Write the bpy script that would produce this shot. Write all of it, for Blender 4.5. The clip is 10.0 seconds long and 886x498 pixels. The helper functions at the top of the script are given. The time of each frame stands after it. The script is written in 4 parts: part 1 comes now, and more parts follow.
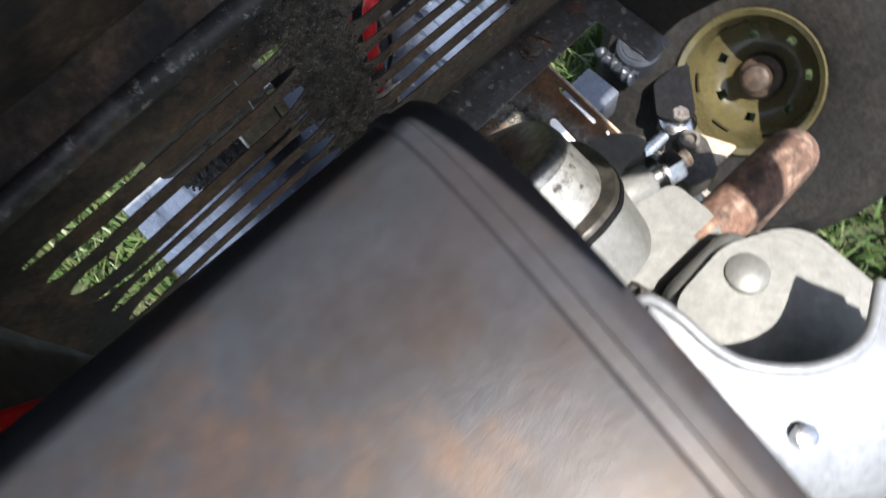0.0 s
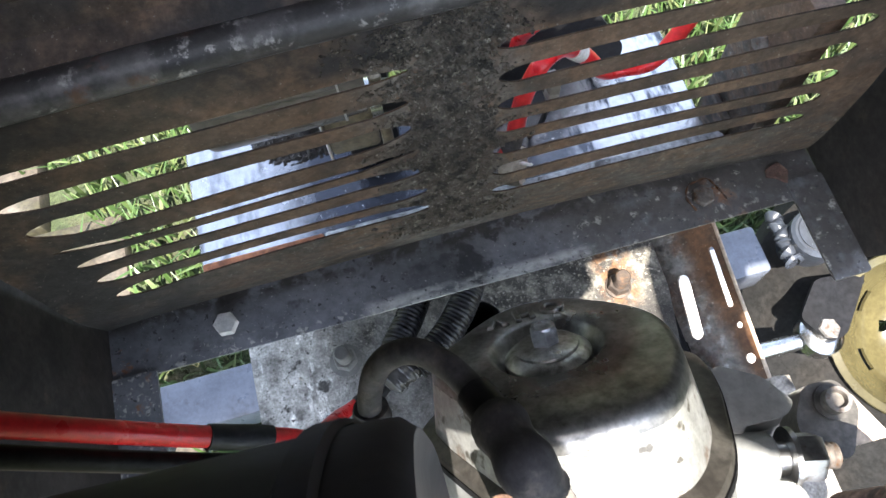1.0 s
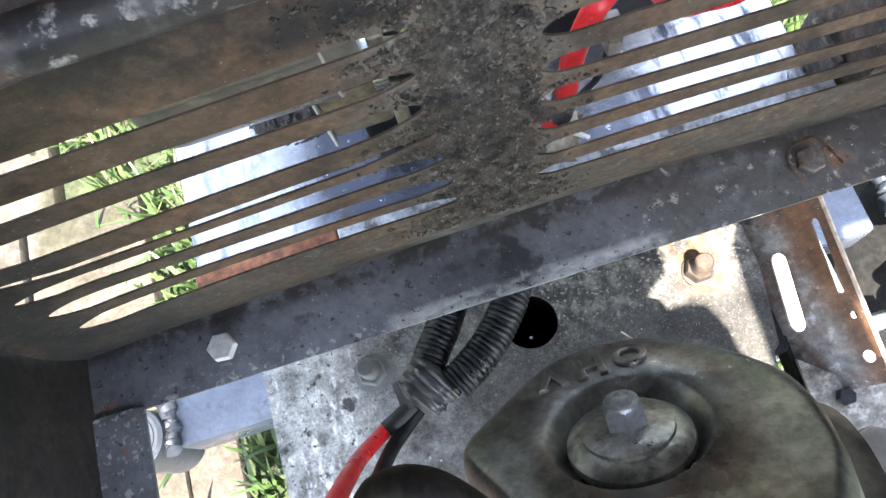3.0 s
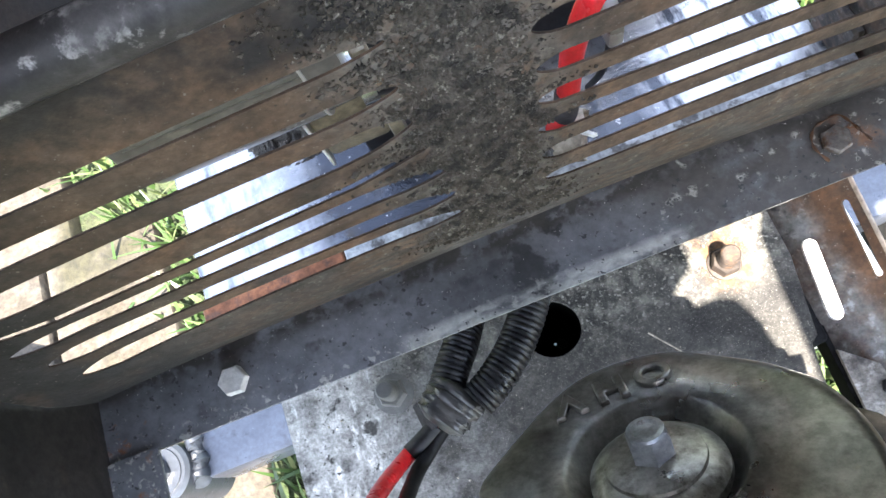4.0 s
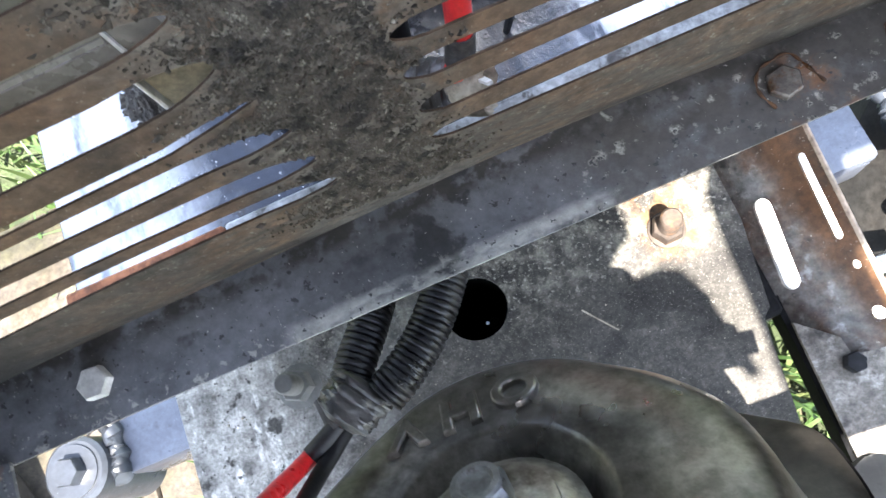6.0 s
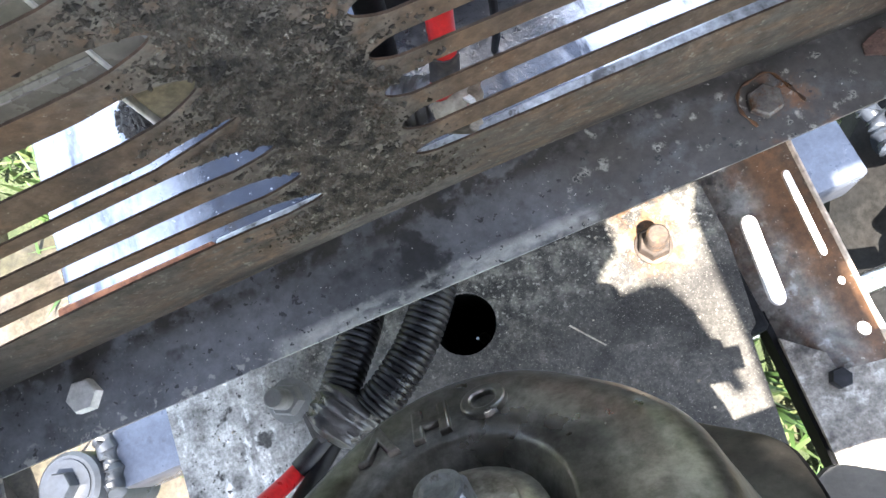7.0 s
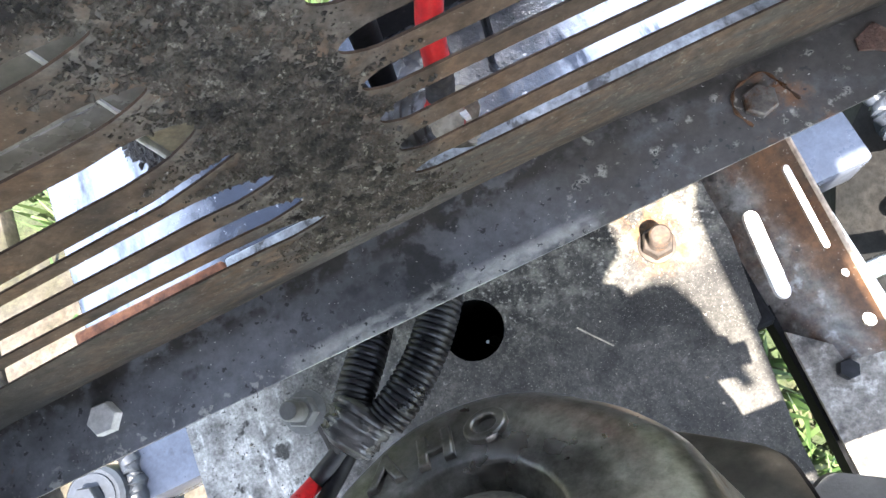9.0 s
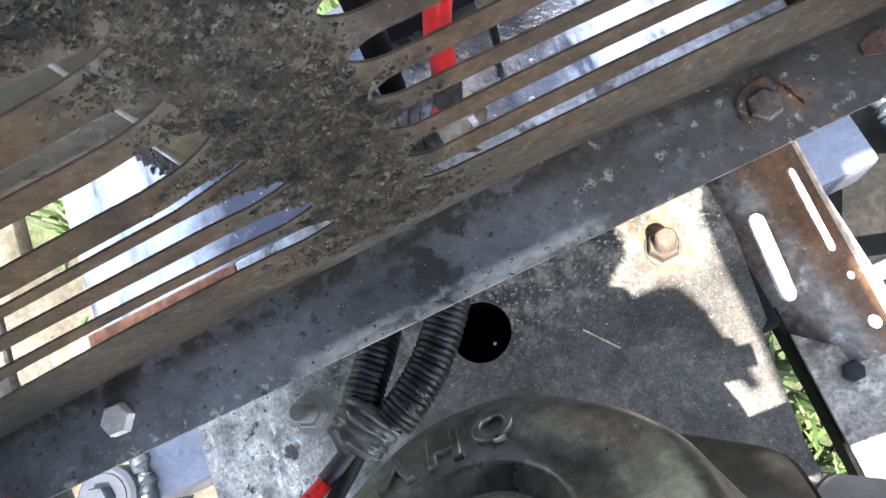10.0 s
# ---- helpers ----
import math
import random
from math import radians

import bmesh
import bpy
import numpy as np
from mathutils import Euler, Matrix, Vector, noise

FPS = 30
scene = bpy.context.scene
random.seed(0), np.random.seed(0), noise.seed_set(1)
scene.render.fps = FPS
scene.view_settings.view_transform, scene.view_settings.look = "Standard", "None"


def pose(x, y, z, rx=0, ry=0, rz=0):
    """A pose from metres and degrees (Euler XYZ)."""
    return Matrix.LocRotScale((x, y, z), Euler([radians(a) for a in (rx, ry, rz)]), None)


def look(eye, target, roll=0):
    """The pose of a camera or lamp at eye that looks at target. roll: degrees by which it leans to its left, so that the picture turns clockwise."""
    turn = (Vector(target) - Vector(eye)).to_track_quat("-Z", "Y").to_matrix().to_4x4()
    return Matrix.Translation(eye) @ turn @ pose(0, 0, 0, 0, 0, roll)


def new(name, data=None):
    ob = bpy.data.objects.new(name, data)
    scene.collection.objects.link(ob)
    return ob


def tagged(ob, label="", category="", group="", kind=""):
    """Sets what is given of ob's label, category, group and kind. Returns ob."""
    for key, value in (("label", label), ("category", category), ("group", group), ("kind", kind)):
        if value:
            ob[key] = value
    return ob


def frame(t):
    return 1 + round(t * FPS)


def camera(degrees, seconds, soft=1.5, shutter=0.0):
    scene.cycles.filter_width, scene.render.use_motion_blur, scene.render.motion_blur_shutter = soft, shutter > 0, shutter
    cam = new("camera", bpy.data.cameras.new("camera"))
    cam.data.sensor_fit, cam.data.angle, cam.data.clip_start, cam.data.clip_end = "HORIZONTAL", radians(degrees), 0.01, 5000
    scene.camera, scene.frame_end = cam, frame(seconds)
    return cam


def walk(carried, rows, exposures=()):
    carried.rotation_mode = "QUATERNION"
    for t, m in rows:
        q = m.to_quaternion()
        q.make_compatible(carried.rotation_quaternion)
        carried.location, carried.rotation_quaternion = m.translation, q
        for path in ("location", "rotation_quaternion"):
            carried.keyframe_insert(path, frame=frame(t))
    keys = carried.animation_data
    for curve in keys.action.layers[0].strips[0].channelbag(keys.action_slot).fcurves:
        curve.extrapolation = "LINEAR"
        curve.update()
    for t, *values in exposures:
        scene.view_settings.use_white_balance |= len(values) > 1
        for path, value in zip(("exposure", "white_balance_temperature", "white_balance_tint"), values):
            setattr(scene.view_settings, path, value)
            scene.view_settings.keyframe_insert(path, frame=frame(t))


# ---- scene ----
cam = camera(62.18, 10.0, shutter=0.3)
PATH = [
    (0, (-0.089, -0.2321, 0.5126), (0.1985, 0.3628, -1.3751), -18.46),
    (0.2, (-0.0624, -0.2201, 0.4857), (0.2087, 0.4023, -1.3955), -12.63),
    (0.5, (-0.0425, -0.1894, 0.451), (0.1783, 0.5108, -1.4094), -7.96),
    (0.8, (-0.042, -0.1674, 0.4365), (0.0752, 0.5544, -1.425), -8.27),
    (1, (-0.0396, -0.1594, 0.4316), (0.0709, 0.5757, -1.4251), -7.07),
    (1.5, (-0.0417, -0.1374, 0.4135), (-0.0096, 0.498, -1.4826), -12.29),
    (2, (-0.0382, -0.1254, 0.3984), (-0.1014, 0.465, -1.5114), -21.57),
    (2.5, (-0.0266, -0.1128, 0.3716), (-0.0716, 0.5092, -1.5287), -20.94),
    (2.7, (-0.0236, -0.1096, 0.3665), (-0.0749, 0.5288, -1.5282), -21.47),
    (3.8, (-0.0165, -0.0961, 0.338), (-0.1111, 0.5191, -1.5627), -29.52),
    (4, (-0.0128, -0.0964, 0.3432), (-0.1366, 0.5612, -1.5415), -32.11),
    (4.5, (-0.0085, -0.0917, 0.3282), (-0.2029, 0.5272, -1.5637), -40.02),
    (5, (0.0018, -0.0819, 0.3016), (-0.1269, 0.4106, -1.6325), -39.30),
    (5.5, (0.0064, -0.0823, 0.2985), (-0.1701, 0.4347, -1.6255), -43.61),
    (6, (0.0228, -0.0909, 0.2893), (-0.105, 0.4686, -1.6266), -35.85),
    (6.2, (0.0224, -0.0958, 0.2883), (-0.0849, 0.4743, -1.6258), -32.62),
    (7.3, (0.0321, -0.0942, 0.2941), (-0.1064, 0.5162, -1.6054), -36.54),
    (7.5, (0.0334, -0.0937, 0.2958), (-0.1261, 0.5142, -1.6028), -38.88),
    (8, (0.0332, -0.0937, 0.2973), (-0.1244, 0.5158, -1.601), -38.61),
    (8.5, (0.0333, -0.0929, 0.2977), (-0.1178, 0.513, -1.6023), -38.35),
    (9, (0.0358, -0.0903, 0.2978), (-0.1183, 0.5047, -1.6054), -39.80),
    (9.5, (0.036, -0.09, 0.3011), (-0.1406, 0.5149, -1.5971), -41.51),
    (10, (0.0362, -0.0903, 0.3017), (-0.1334, 0.5139, -1.5973), -40.94),
]
walk(cam, [(t, look(eye, target, roll)) for t, eye, target, roll in PATH], exposures=[(0.0, 1.3), (0.5, 1.35), (1.0, 2.53), (1.5, 3.0), (2.5, 3.2), (4.5, 3.2), (10.0, 3.17)])
# ---- light ----
SUN = Vector((-0.035, -0.42, 1.0)).normalized()
world = bpy.data.worlds.new("sky")
scene.world = world
world.use_nodes = True
wn = world.node_tree
wn.nodes.clear()
sky = wn.nodes.new("ShaderNodeTexSky")
sky.sky_type, sky.sun_disc = "NISHITA", False
sky.sun_elevation = math.asin(SUN.z)
sky.sun_rotation = math.atan2(SUN.x, SUN.y)
bg = wn.nodes.new("ShaderNodeBackground")
bg.inputs[1].default_value = 0.15
wo = wn.nodes.new("ShaderNodeOutputWorld")
soft = wn.nodes.new("ShaderNodeHueSaturation")  # sky's blue turned down until shaded surfaces look neutral
soft.inputs["Saturation"].default_value = 0.68
wn.links.new(sky.outputs[0], soft.inputs["Color"])
wn.links.new(soft.outputs[0], bg.inputs[0])
wn.links.new(bg.outputs[0], wo.inputs[0])
lamp = bpy.data.lights.new("sun", "SUN")
lamp.energy, lamp.angle, lamp.color = 5.0, radians(0.4), (1.0, 0.95, 0.87)
new("sun", lamp).matrix_world = look(SUN * 5, (0, 0, 0))


# ---- materials ----
def rgb(c):
    return (c[0], c[1], c[2], 1.0)


def mat(name, base, second=None, stain=None, rough=0.6, metal=0.0, coarse=18.0, fine=220.0,
        mix=(0.42, 0.62), patch=(0.6, 0.68), patch_scale=45.0, bump=0.25, bump_size=0.0006, rough_var=0.15, spec=0.5, dark=None, dark_scale=60.0, dark_at=(0.62, 0.66), layers=(), grain=0.7):
    """A surface of two tones with fine grain, optional stains with a shape of their own, and fine relief."""
    m = bpy.data.materials.new(name)
    m.use_nodes = True
    nt = m.node_tree
    n, l = nt.nodes, nt.links
    bsdf = n["Principled BSDF"]
    co = n.new("ShaderNodeTexCoord")
    turned = n.new("ShaderNodeMapping")
    turned.inputs["Rotation"].default_value, turned.inputs["Location"].default_value = (0.35, 0.6, 0.2), (3.17, 7.71, 1.39)
    l.new(co.outputs["Object"], turned.inputs["Vector"])
    second = second or tuple(v * 0.7 for v in base)

    def noise_at(scale, detail=6.0, rough_=0.6):
        t = n.new("ShaderNodeTexNoise")
        t.inputs["Scale"].default_value, t.inputs["Detail"].default_value, t.inputs["Roughness"].default_value = scale, detail, rough_
        l.new(turned.outputs["Vector"], t.inputs["Vector"])
        return t

    def ramp(src, lo, hi):
        r = n.new("ShaderNodeMapRange")
        r.inputs["From Min"].default_value, r.inputs["From Max"].default_value = lo, hi
        l.new(src, r.inputs["Value"])
        return r.outputs["Result"]

    def blend(fac, a, b, kind="MIX"):
        x = n.new("ShaderNodeMix")
        x.data_type, x.blend_type = "RGBA", kind
        for sock, v in ((x.inputs[0], fac), (x.inputs[6], a), (x.inputs[7], b)):
            if isinstance(v, (tuple, float)):
                sock.default_value = rgb(v) if isinstance(v, tuple) else v
            else:
                l.new(v, sock)
        return x.outputs[2]

    big, small = noise_at(coarse), noise_at(fine, 4.0, 0.7)
    col = blend(ramp(big.outputs["Fac"], *mix), base, second)
    rsrc = ramp(big.outputs["Fac"], 0.3, 0.7)
    if stain:
        p = noise_at(patch_scale, 8.0, 0.65)
        col = blend(ramp(p.outputs["Fac"], *patch), col, stain)
    if dark:
        p = noise_at(dark_scale, 3.0, 0.5)
        col = blend(ramp(p.outputs["Fac"], *dark_at), col, dark)
    for tone, scale, lo, hi, detail, stretch, bands in layers:
        t = noise_at(scale, detail, 0.6)
        if stretch != 1:
            mp = n.new("ShaderNodeMapping")
            mp.inputs["Scale"].default_value, mp.inputs["Rotation"].default_value, mp.inputs["Location"].default_value = stretch, (0.12, 0.17, 0.05), (0.37, 0.21, 0.53)
            l.new(co.outputs["Object"], mp.inputs["Vector"])
            l.new(mp.outputs["Vector"], t.inputs["Vector"])
        fac = ramp(t.outputs["Fac"], lo, hi)
        for axis, b0, b1 in bands:
            sp = n.new("ShaderNodeSeparateXYZ")
            l.new(co.outputs["Object"], sp.inputs[0])
            ed = noise_at(scale * 1.7, 5.0)
            mv = n.new("ShaderNodeMath")
            mv.operation = "MULTIPLY_ADD"
            mv.inputs[1].default_value = 0.8 * (b1 - b0)
            l.new(ed.outputs["Fac"], mv.inputs[0])
            l.new(sp.outputs[axis], mv.inputs[2])
            mu = n.new("ShaderNodeMath")
            mu.operation = "MULTIPLY"
            l.new(fac, mu.inputs[0])
            l.new(ramp(mv.outputs[0], b0 + 0.4 * (b1 - b0), b1 + 0.4 * (b1 - b0)), mu.inputs[1])
            fac = mu.outputs[0]
        col = blend(fac, col, tone)
    middle = noise_at(fine * 0.3, 8.0, 0.7)
    col = blend(grain, col, blend(ramp(small.outputs["Fac"], 0.36, 0.64), (0.55, 0.55, 0.55), (1.4, 1.4, 1.4)), "MULTIPLY")
    col = blend(grain, col, blend(ramp(middle.outputs["Fac"], 0.36, 0.64), (0.6, 0.6, 0.6), (1.35, 1.35, 1.35)), "MULTIPLY")
    l.new(col, bsdf.inputs["Base Color"])
    rr = n.new("ShaderNodeMapRange")
    rr.inputs["To Min"].default_value, rr.inputs["To Max"].default_value = max(0.03, rough - rough_var), min(1.0, rough + rough_var)
    l.new(rsrc, rr.inputs["Value"])
    l.new(rr.outputs["Result"], bsdf.inputs["Roughness"])
    bsdf.inputs["Metallic"].default_value = metal
    bsdf.inputs["Specular IOR Level"].default_value = spec
    if bump:
        b = n.new("ShaderNodeBump")
        b.inputs["Strength"].default_value, b.inputs["Distance"].default_value = bump, bump_size
        l.new(small.outputs["Fac"], b.inputs["Height"])
        l.new(b.outputs["Normal"], bsdf.inputs["Normal"])
    return m


M_SHELL = mat("shell_paint", (0.088, 0.061, 0.044), (0.115, 0.074, 0.048), (0.155, 0.085, 0.048), rough=0.62, patch=(0.54, 0.8), patch_scale=40, bump=0.5, dark=(0.035, 0.029, 0.025), dark_scale=35, dark_at=(0.52, 0.75), spec=0.35,
              layers=[((0.068, 0.064, 0.056), 60, 0.42, 0.66, 8, (1, 1, 2.5), ((2, 0.062, 0.048),)), ((0.045, 0.04, 0.034), 85, 0.5, 0.64, 8, (0.6, 1, 1.6), ((2, 0.07, 0.05),)), ((0.18, 0.175, 0.155), 300, 0.6, 0.72, 4, 1, ((2, 0.06, 0.045),)),
                      # the layer by x below -0.11 paints the left end's deep shade into the sheet
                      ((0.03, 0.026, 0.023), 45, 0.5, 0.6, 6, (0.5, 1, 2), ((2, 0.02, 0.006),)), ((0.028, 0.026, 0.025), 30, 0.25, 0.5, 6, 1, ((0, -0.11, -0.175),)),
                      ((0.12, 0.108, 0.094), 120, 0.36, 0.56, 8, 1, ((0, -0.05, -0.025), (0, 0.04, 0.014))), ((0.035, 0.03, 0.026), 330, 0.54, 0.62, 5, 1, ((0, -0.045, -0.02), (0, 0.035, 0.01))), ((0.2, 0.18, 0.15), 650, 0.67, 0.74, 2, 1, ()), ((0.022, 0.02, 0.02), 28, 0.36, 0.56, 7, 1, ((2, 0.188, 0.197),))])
M_GRIME = mat("grime", (0.12, 0.103, 0.083), (0.066, 0.057, 0.046), (0.3, 0.275, 0.23), rough=0.95, coarse=130, fine=700, patch=(0.57, 0.64), patch_scale=300, bump=1.0, bump_size=0.0015, dark=(0.038, 0.033, 0.029), dark_scale=120, dark_at=(0.5, 0.64))
M_FLANGE = mat("flange_paint", (0.17, 0.171, 0.182), (0.128, 0.129, 0.139), (0.23, 0.222, 0.208), rough=0.36, rough_var=0.1, coarse=26, patch=(0.64, 0.85), patch_scale=50, bump=0.3, dark=(0.1, 0.1, 0.107), dark_scale=24, dark_at=(0.48, 0.68), grain=0.35,
               layers=[((0.075, 0.075, 0.08), 60, 0.6, 0.7, 3, 1, ()), ((0.05, 0.05, 0.053), 42, 0.55, 0.6, 5, 1, ((0, -0.05, -0.02), (0, 0.07, 0.04))),
                       ((0.45, 0.44, 0.41), 75, 0.36, 0.5, 8, (0.5, 1, 1), ((1, -0.0095, -0.0135), (0, -0.075, -0.055), (0, 0.1, 0.06))), ((0.4, 0.385, 0.35), 240, 0.56, 0.62, 6, 1, ((1, -0.006, -0.016),)),
                       ((0.26, 0.11, 0.05), 90, 0.58, 0.66, 6, 1, ((0, -0.2, -0.21),)), ((0.24, 0.12, 0.06), 90, 0.46, 0.58, 6, 1, ((0, 0.138, 0.15), (0, 0.19, 0.17))),
                       ((0.085, 0.079, 0.073), 60, 0.32, 0.5, 7, 1, ((0, 0.04, 0.085),)), ((0.42, 0.4, 0.36), 130, 0.6, 0.67, 8, 1, ((0, 0.03, 0.06),)), ((0.05, 0.046, 0.042), 80, 0.42, 0.52, 6, 1, ((1, 0.009, 0.0155),)),
                       ((0.6, 0.58, 0.54), 700, 0.715, 0.74, 2, 1, ()), ((0.045, 0.045, 0.047), 260, 0.64, 0.67, 3, 1, ())])
M_BEAD = mat("bead_paint", (0.03, 0.03, 0.033), (0.045, 0.041, 0.039), (0.3, 0.29, 0.28), rough=0.45, spec=0.4, patch=(0.56, 0.63), patch_scale=110, bump=0.5, layers=[((0.085, 0.08, 0.08), 40, 0.52, 0.62, 8, 1, ()), ((0.1, 0.055, 0.04), 60, 0.6, 0.68, 6, 1, ())], grain=0.5)
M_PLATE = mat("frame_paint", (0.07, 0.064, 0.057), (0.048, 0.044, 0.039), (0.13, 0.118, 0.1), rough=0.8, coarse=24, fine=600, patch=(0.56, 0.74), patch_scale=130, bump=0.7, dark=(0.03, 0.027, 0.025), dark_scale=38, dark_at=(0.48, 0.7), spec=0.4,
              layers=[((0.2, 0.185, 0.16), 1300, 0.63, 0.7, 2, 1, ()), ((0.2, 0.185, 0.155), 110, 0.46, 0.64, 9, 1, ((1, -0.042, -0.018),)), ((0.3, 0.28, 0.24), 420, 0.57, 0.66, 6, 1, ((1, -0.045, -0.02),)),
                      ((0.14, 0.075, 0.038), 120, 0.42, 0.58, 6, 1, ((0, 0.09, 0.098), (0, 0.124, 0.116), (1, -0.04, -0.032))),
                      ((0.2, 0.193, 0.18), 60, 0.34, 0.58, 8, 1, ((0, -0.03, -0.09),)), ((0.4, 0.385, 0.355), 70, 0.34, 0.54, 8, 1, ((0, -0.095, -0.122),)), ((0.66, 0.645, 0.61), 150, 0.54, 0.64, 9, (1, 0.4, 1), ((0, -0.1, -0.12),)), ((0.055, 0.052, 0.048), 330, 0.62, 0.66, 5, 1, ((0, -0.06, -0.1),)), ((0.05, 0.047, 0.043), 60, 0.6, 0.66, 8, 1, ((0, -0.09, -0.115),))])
M_WORN = mat("worn_paint", (0.4, 0.41, 0.42), (0.2, 0.2, 0.2), (0.09, 0.085, 0.08), rough=0.5, coarse=30, fine=260, patch=(0.54, 0.6), patch_scale=60, bump=0.3)
M_RUST = mat("rusty_rail", (0.09, 0.042, 0.019), (0.12, 0.058, 0.027), (0.05, 0.031, 0.021), rough=0.42, coarse=26, patch=(0.5, 0.7), patch_scale=40, bump=0.3,
             layers=[((0.2, 0.195, 0.188), 60, 0.3, 0.6, 8, 1, ((2, -0.076, -0.086),)), ((0.045, 0.042, 0.04), 90, 0.55, 0.66, 7, 1, ((2, -0.074, -0.082),)), ((0.3, 0.3, 0.3), 110, 0.58, 0.7, 7, 1, ((2, -0.076, -0.088),)), ((0.35, 0.3, 0.25), 500, 0.66, 0.72, 3, 1, ())])
M_LIP = mat("orange_rust", (0.3, 0.11, 0.045), (0.2, 0.075, 0.035), (0.12, 0.06, 0.04), rough=0.8, coarse=60, patch=(0.5, 0.62), patch_scale=90, bump=0.6)
M_EDGE = mat("bare_edge", (0.42, 0.33, 0.25), (0.3, 0.22, 0.16), rough=0.6)
M_AXLE = mat("axle_paint", (0.1, 0.111, 0.138), (0.075, 0.083, 0.105), (0.05, 0.05, 0.057), rough=0.3, rough_var=0.08, spec=0.5, patch=(0.58, 0.7), patch_scale=40, bump=0.35, layers=[((0.3, 0.31, 0.33), 220, 0.7, 0.8, 6, 1, ()), ((0.05, 0.05, 0.056), 60, 0.62, 0.74, 8, 1, ())], grain=0.3)
M_STEEL = mat("zinc_steel", (0.5, 0.51, 0.52), (0.36, 0.36, 0.36), (0.16, 0.13, 0.1), rough=0.26, rough_var=0.08, metal=1.0, patch=(0.58, 0.7), patch_scale=150, bump=0.15, grain=0.4)
M_BOLT = mat("zinc_bolt", (0.42, 0.46, 0.5), (0.33, 0.36, 0.4), (0.12, 0.11, 0.1), rough=0.26, metal=0.6, patch=(0.62, 0.74), patch_scale=220, bump=0.2)
M_OLDSTEEL = mat("dull_steel", (0.2, 0.185, 0.17), (0.13, 0.11, 0.095), (0.13, 0.065, 0.03), rough=0.55, metal=0.5, patch=(0.52, 0.68), patch_scale=180, bump=0.4)
M_PALE = mat("pale_bolt", (0.72, 0.7, 0.67), (0.58, 0.56, 0.53), (0.2, 0.12, 0.07), rough=0.5, metal=0.0, patch=(0.66, 0.75), patch_scale=200, grain=0.4)
M_COVER = mat("cover_metal", (0.225, 0.224, 0.219), (0.188, 0.186, 0.18), (0.105, 0.099, 0.092), rough=0.33, metal=0.75, coarse=16, patch=(0.6, 0.85), patch_scale=60, bump=0.25, dark=(0.04, 0.037, 0.034), dark_scale=45, dark_at=(0.62, 0.76), layers=[((0.18, 0.175, 0.16), 400, 0.66, 0.72, 3, 1, ())])
M_WASHER = mat("dull_washer", (0.4, 0.4, 0.39), (0.28, 0.277, 0.268), (0.1, 0.092, 0.083), rough=0.38, metal=0.75, coarse=60, patch=(0.5, 0.68), patch_scale=160, bump=0.4)
M_OILY = mat("oily_metal", (0.085, 0.078, 0.069), (0.045, 0.04, 0.035), (0.14, 0.13, 0.115), rough=0.4, metal=0.4, patch=(0.62, 0.72), patch_scale=80, bump=0.25)
M_ALU = mat("cast_aluminium", (0.22, 0.22, 0.213), (0.18, 0.18, 0.173), (0.12, 0.1, 0.08), rough=0.5, metal=0.4, patch=(0.64, 0.78), patch_scale=60, bump=0.3, bump_size=0.0008, grain=0.25)
M_HEAD = mat("head_metal", (0.14, 0.138, 0.132), (0.11, 0.108, 0.102), (0.05, 0.042, 0.033), rough=0.6, metal=0.3, patch=(0.62, 0.75), patch_scale=60, bump=0.35, grain=0.3)
M_SHROUD = mat("silver_shroud", (0.23, 0.24, 0.26), (0.19, 0.2, 0.22), (0.2, 0.18, 0.16), rough=0.45, metal=0.3, patch=(0.68, 0.8), bump=0.15, grain=0.3)
M_SKIRT = mat("bare_alloy", (0.38, 0.375, 0.36), (0.27, 0.265, 0.25), (0.14, 0.085, 0.05), rough=0.38, metal=0.55, coarse=40, patch=(0.58, 0.7), patch_scale=90, bump=0.4, bump_size=0.001, dark=(0.1, 0.09, 0.075), dark_scale=130, dark_at=(0.62, 0.68), grain=0.4)
M_BLOCK = mat("brown_plastic", (0.22, 0.185, 0.125), (0.15, 0.125, 0.085), rough=0.45, bump=0.2)
M_CRUST = mat("black_crust", (0.03, 0.027, 0.024), (0.05, 0.045, 0.04), (0.25, 0.24, 0.22), rough=0.8, coarse=140, fine=500, patch=(0.6, 0.66), patch_scale=300, bump=1.0, bump_size=0.003)
M_STUD = mat("rusty_stud", (0.075, 0.052, 0.038), (0.05, 0.038, 0.031), (0.13, 0.07, 0.038), rough=0.6, metal=0.3, coarse=80, patch=(0.52, 0.68), patch_scale=240, bump=0.5)
M_WHITE = mat("sunlit_white", (0.78, 0.74, 0.68), (0.7, 0.66, 0.6), rough=0.5, bump=0.1, grain=0.3)
M_SIDE = mat("black_wall_paint", (0.03, 0.026, 0.024), (0.022, 0.02, 0.019), (0.06, 0.045, 0.035), rough=0.6, patch=(0.58, 0.74), patch_scale=40, bump=0.4, spec=0.35)
M_STRAW = mat("dry_straw", (0.4, 0.35, 0.28), (0.3, 0.26, 0.2), rough=0.85)
# dark tone cancels the pale rim that skylight puts on the slots' edges
M_CUT = mat("darkened_cut_edge", (0.03, 0.021, 0.015), (0.045, 0.028, 0.018), rough=0.9, spec=0.1)
M_BOSS = mat("boss_paint", (0.03, 0.034, 0.043), (0.02, 0.023, 0.029), rough=0.36, spec=0.5, bump=0.4, layers=[((0.3, 0.31, 0.34), 200, 0.7, 0.76, 6, 1, ())], grain=0.4)
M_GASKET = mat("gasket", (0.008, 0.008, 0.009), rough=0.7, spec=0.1)
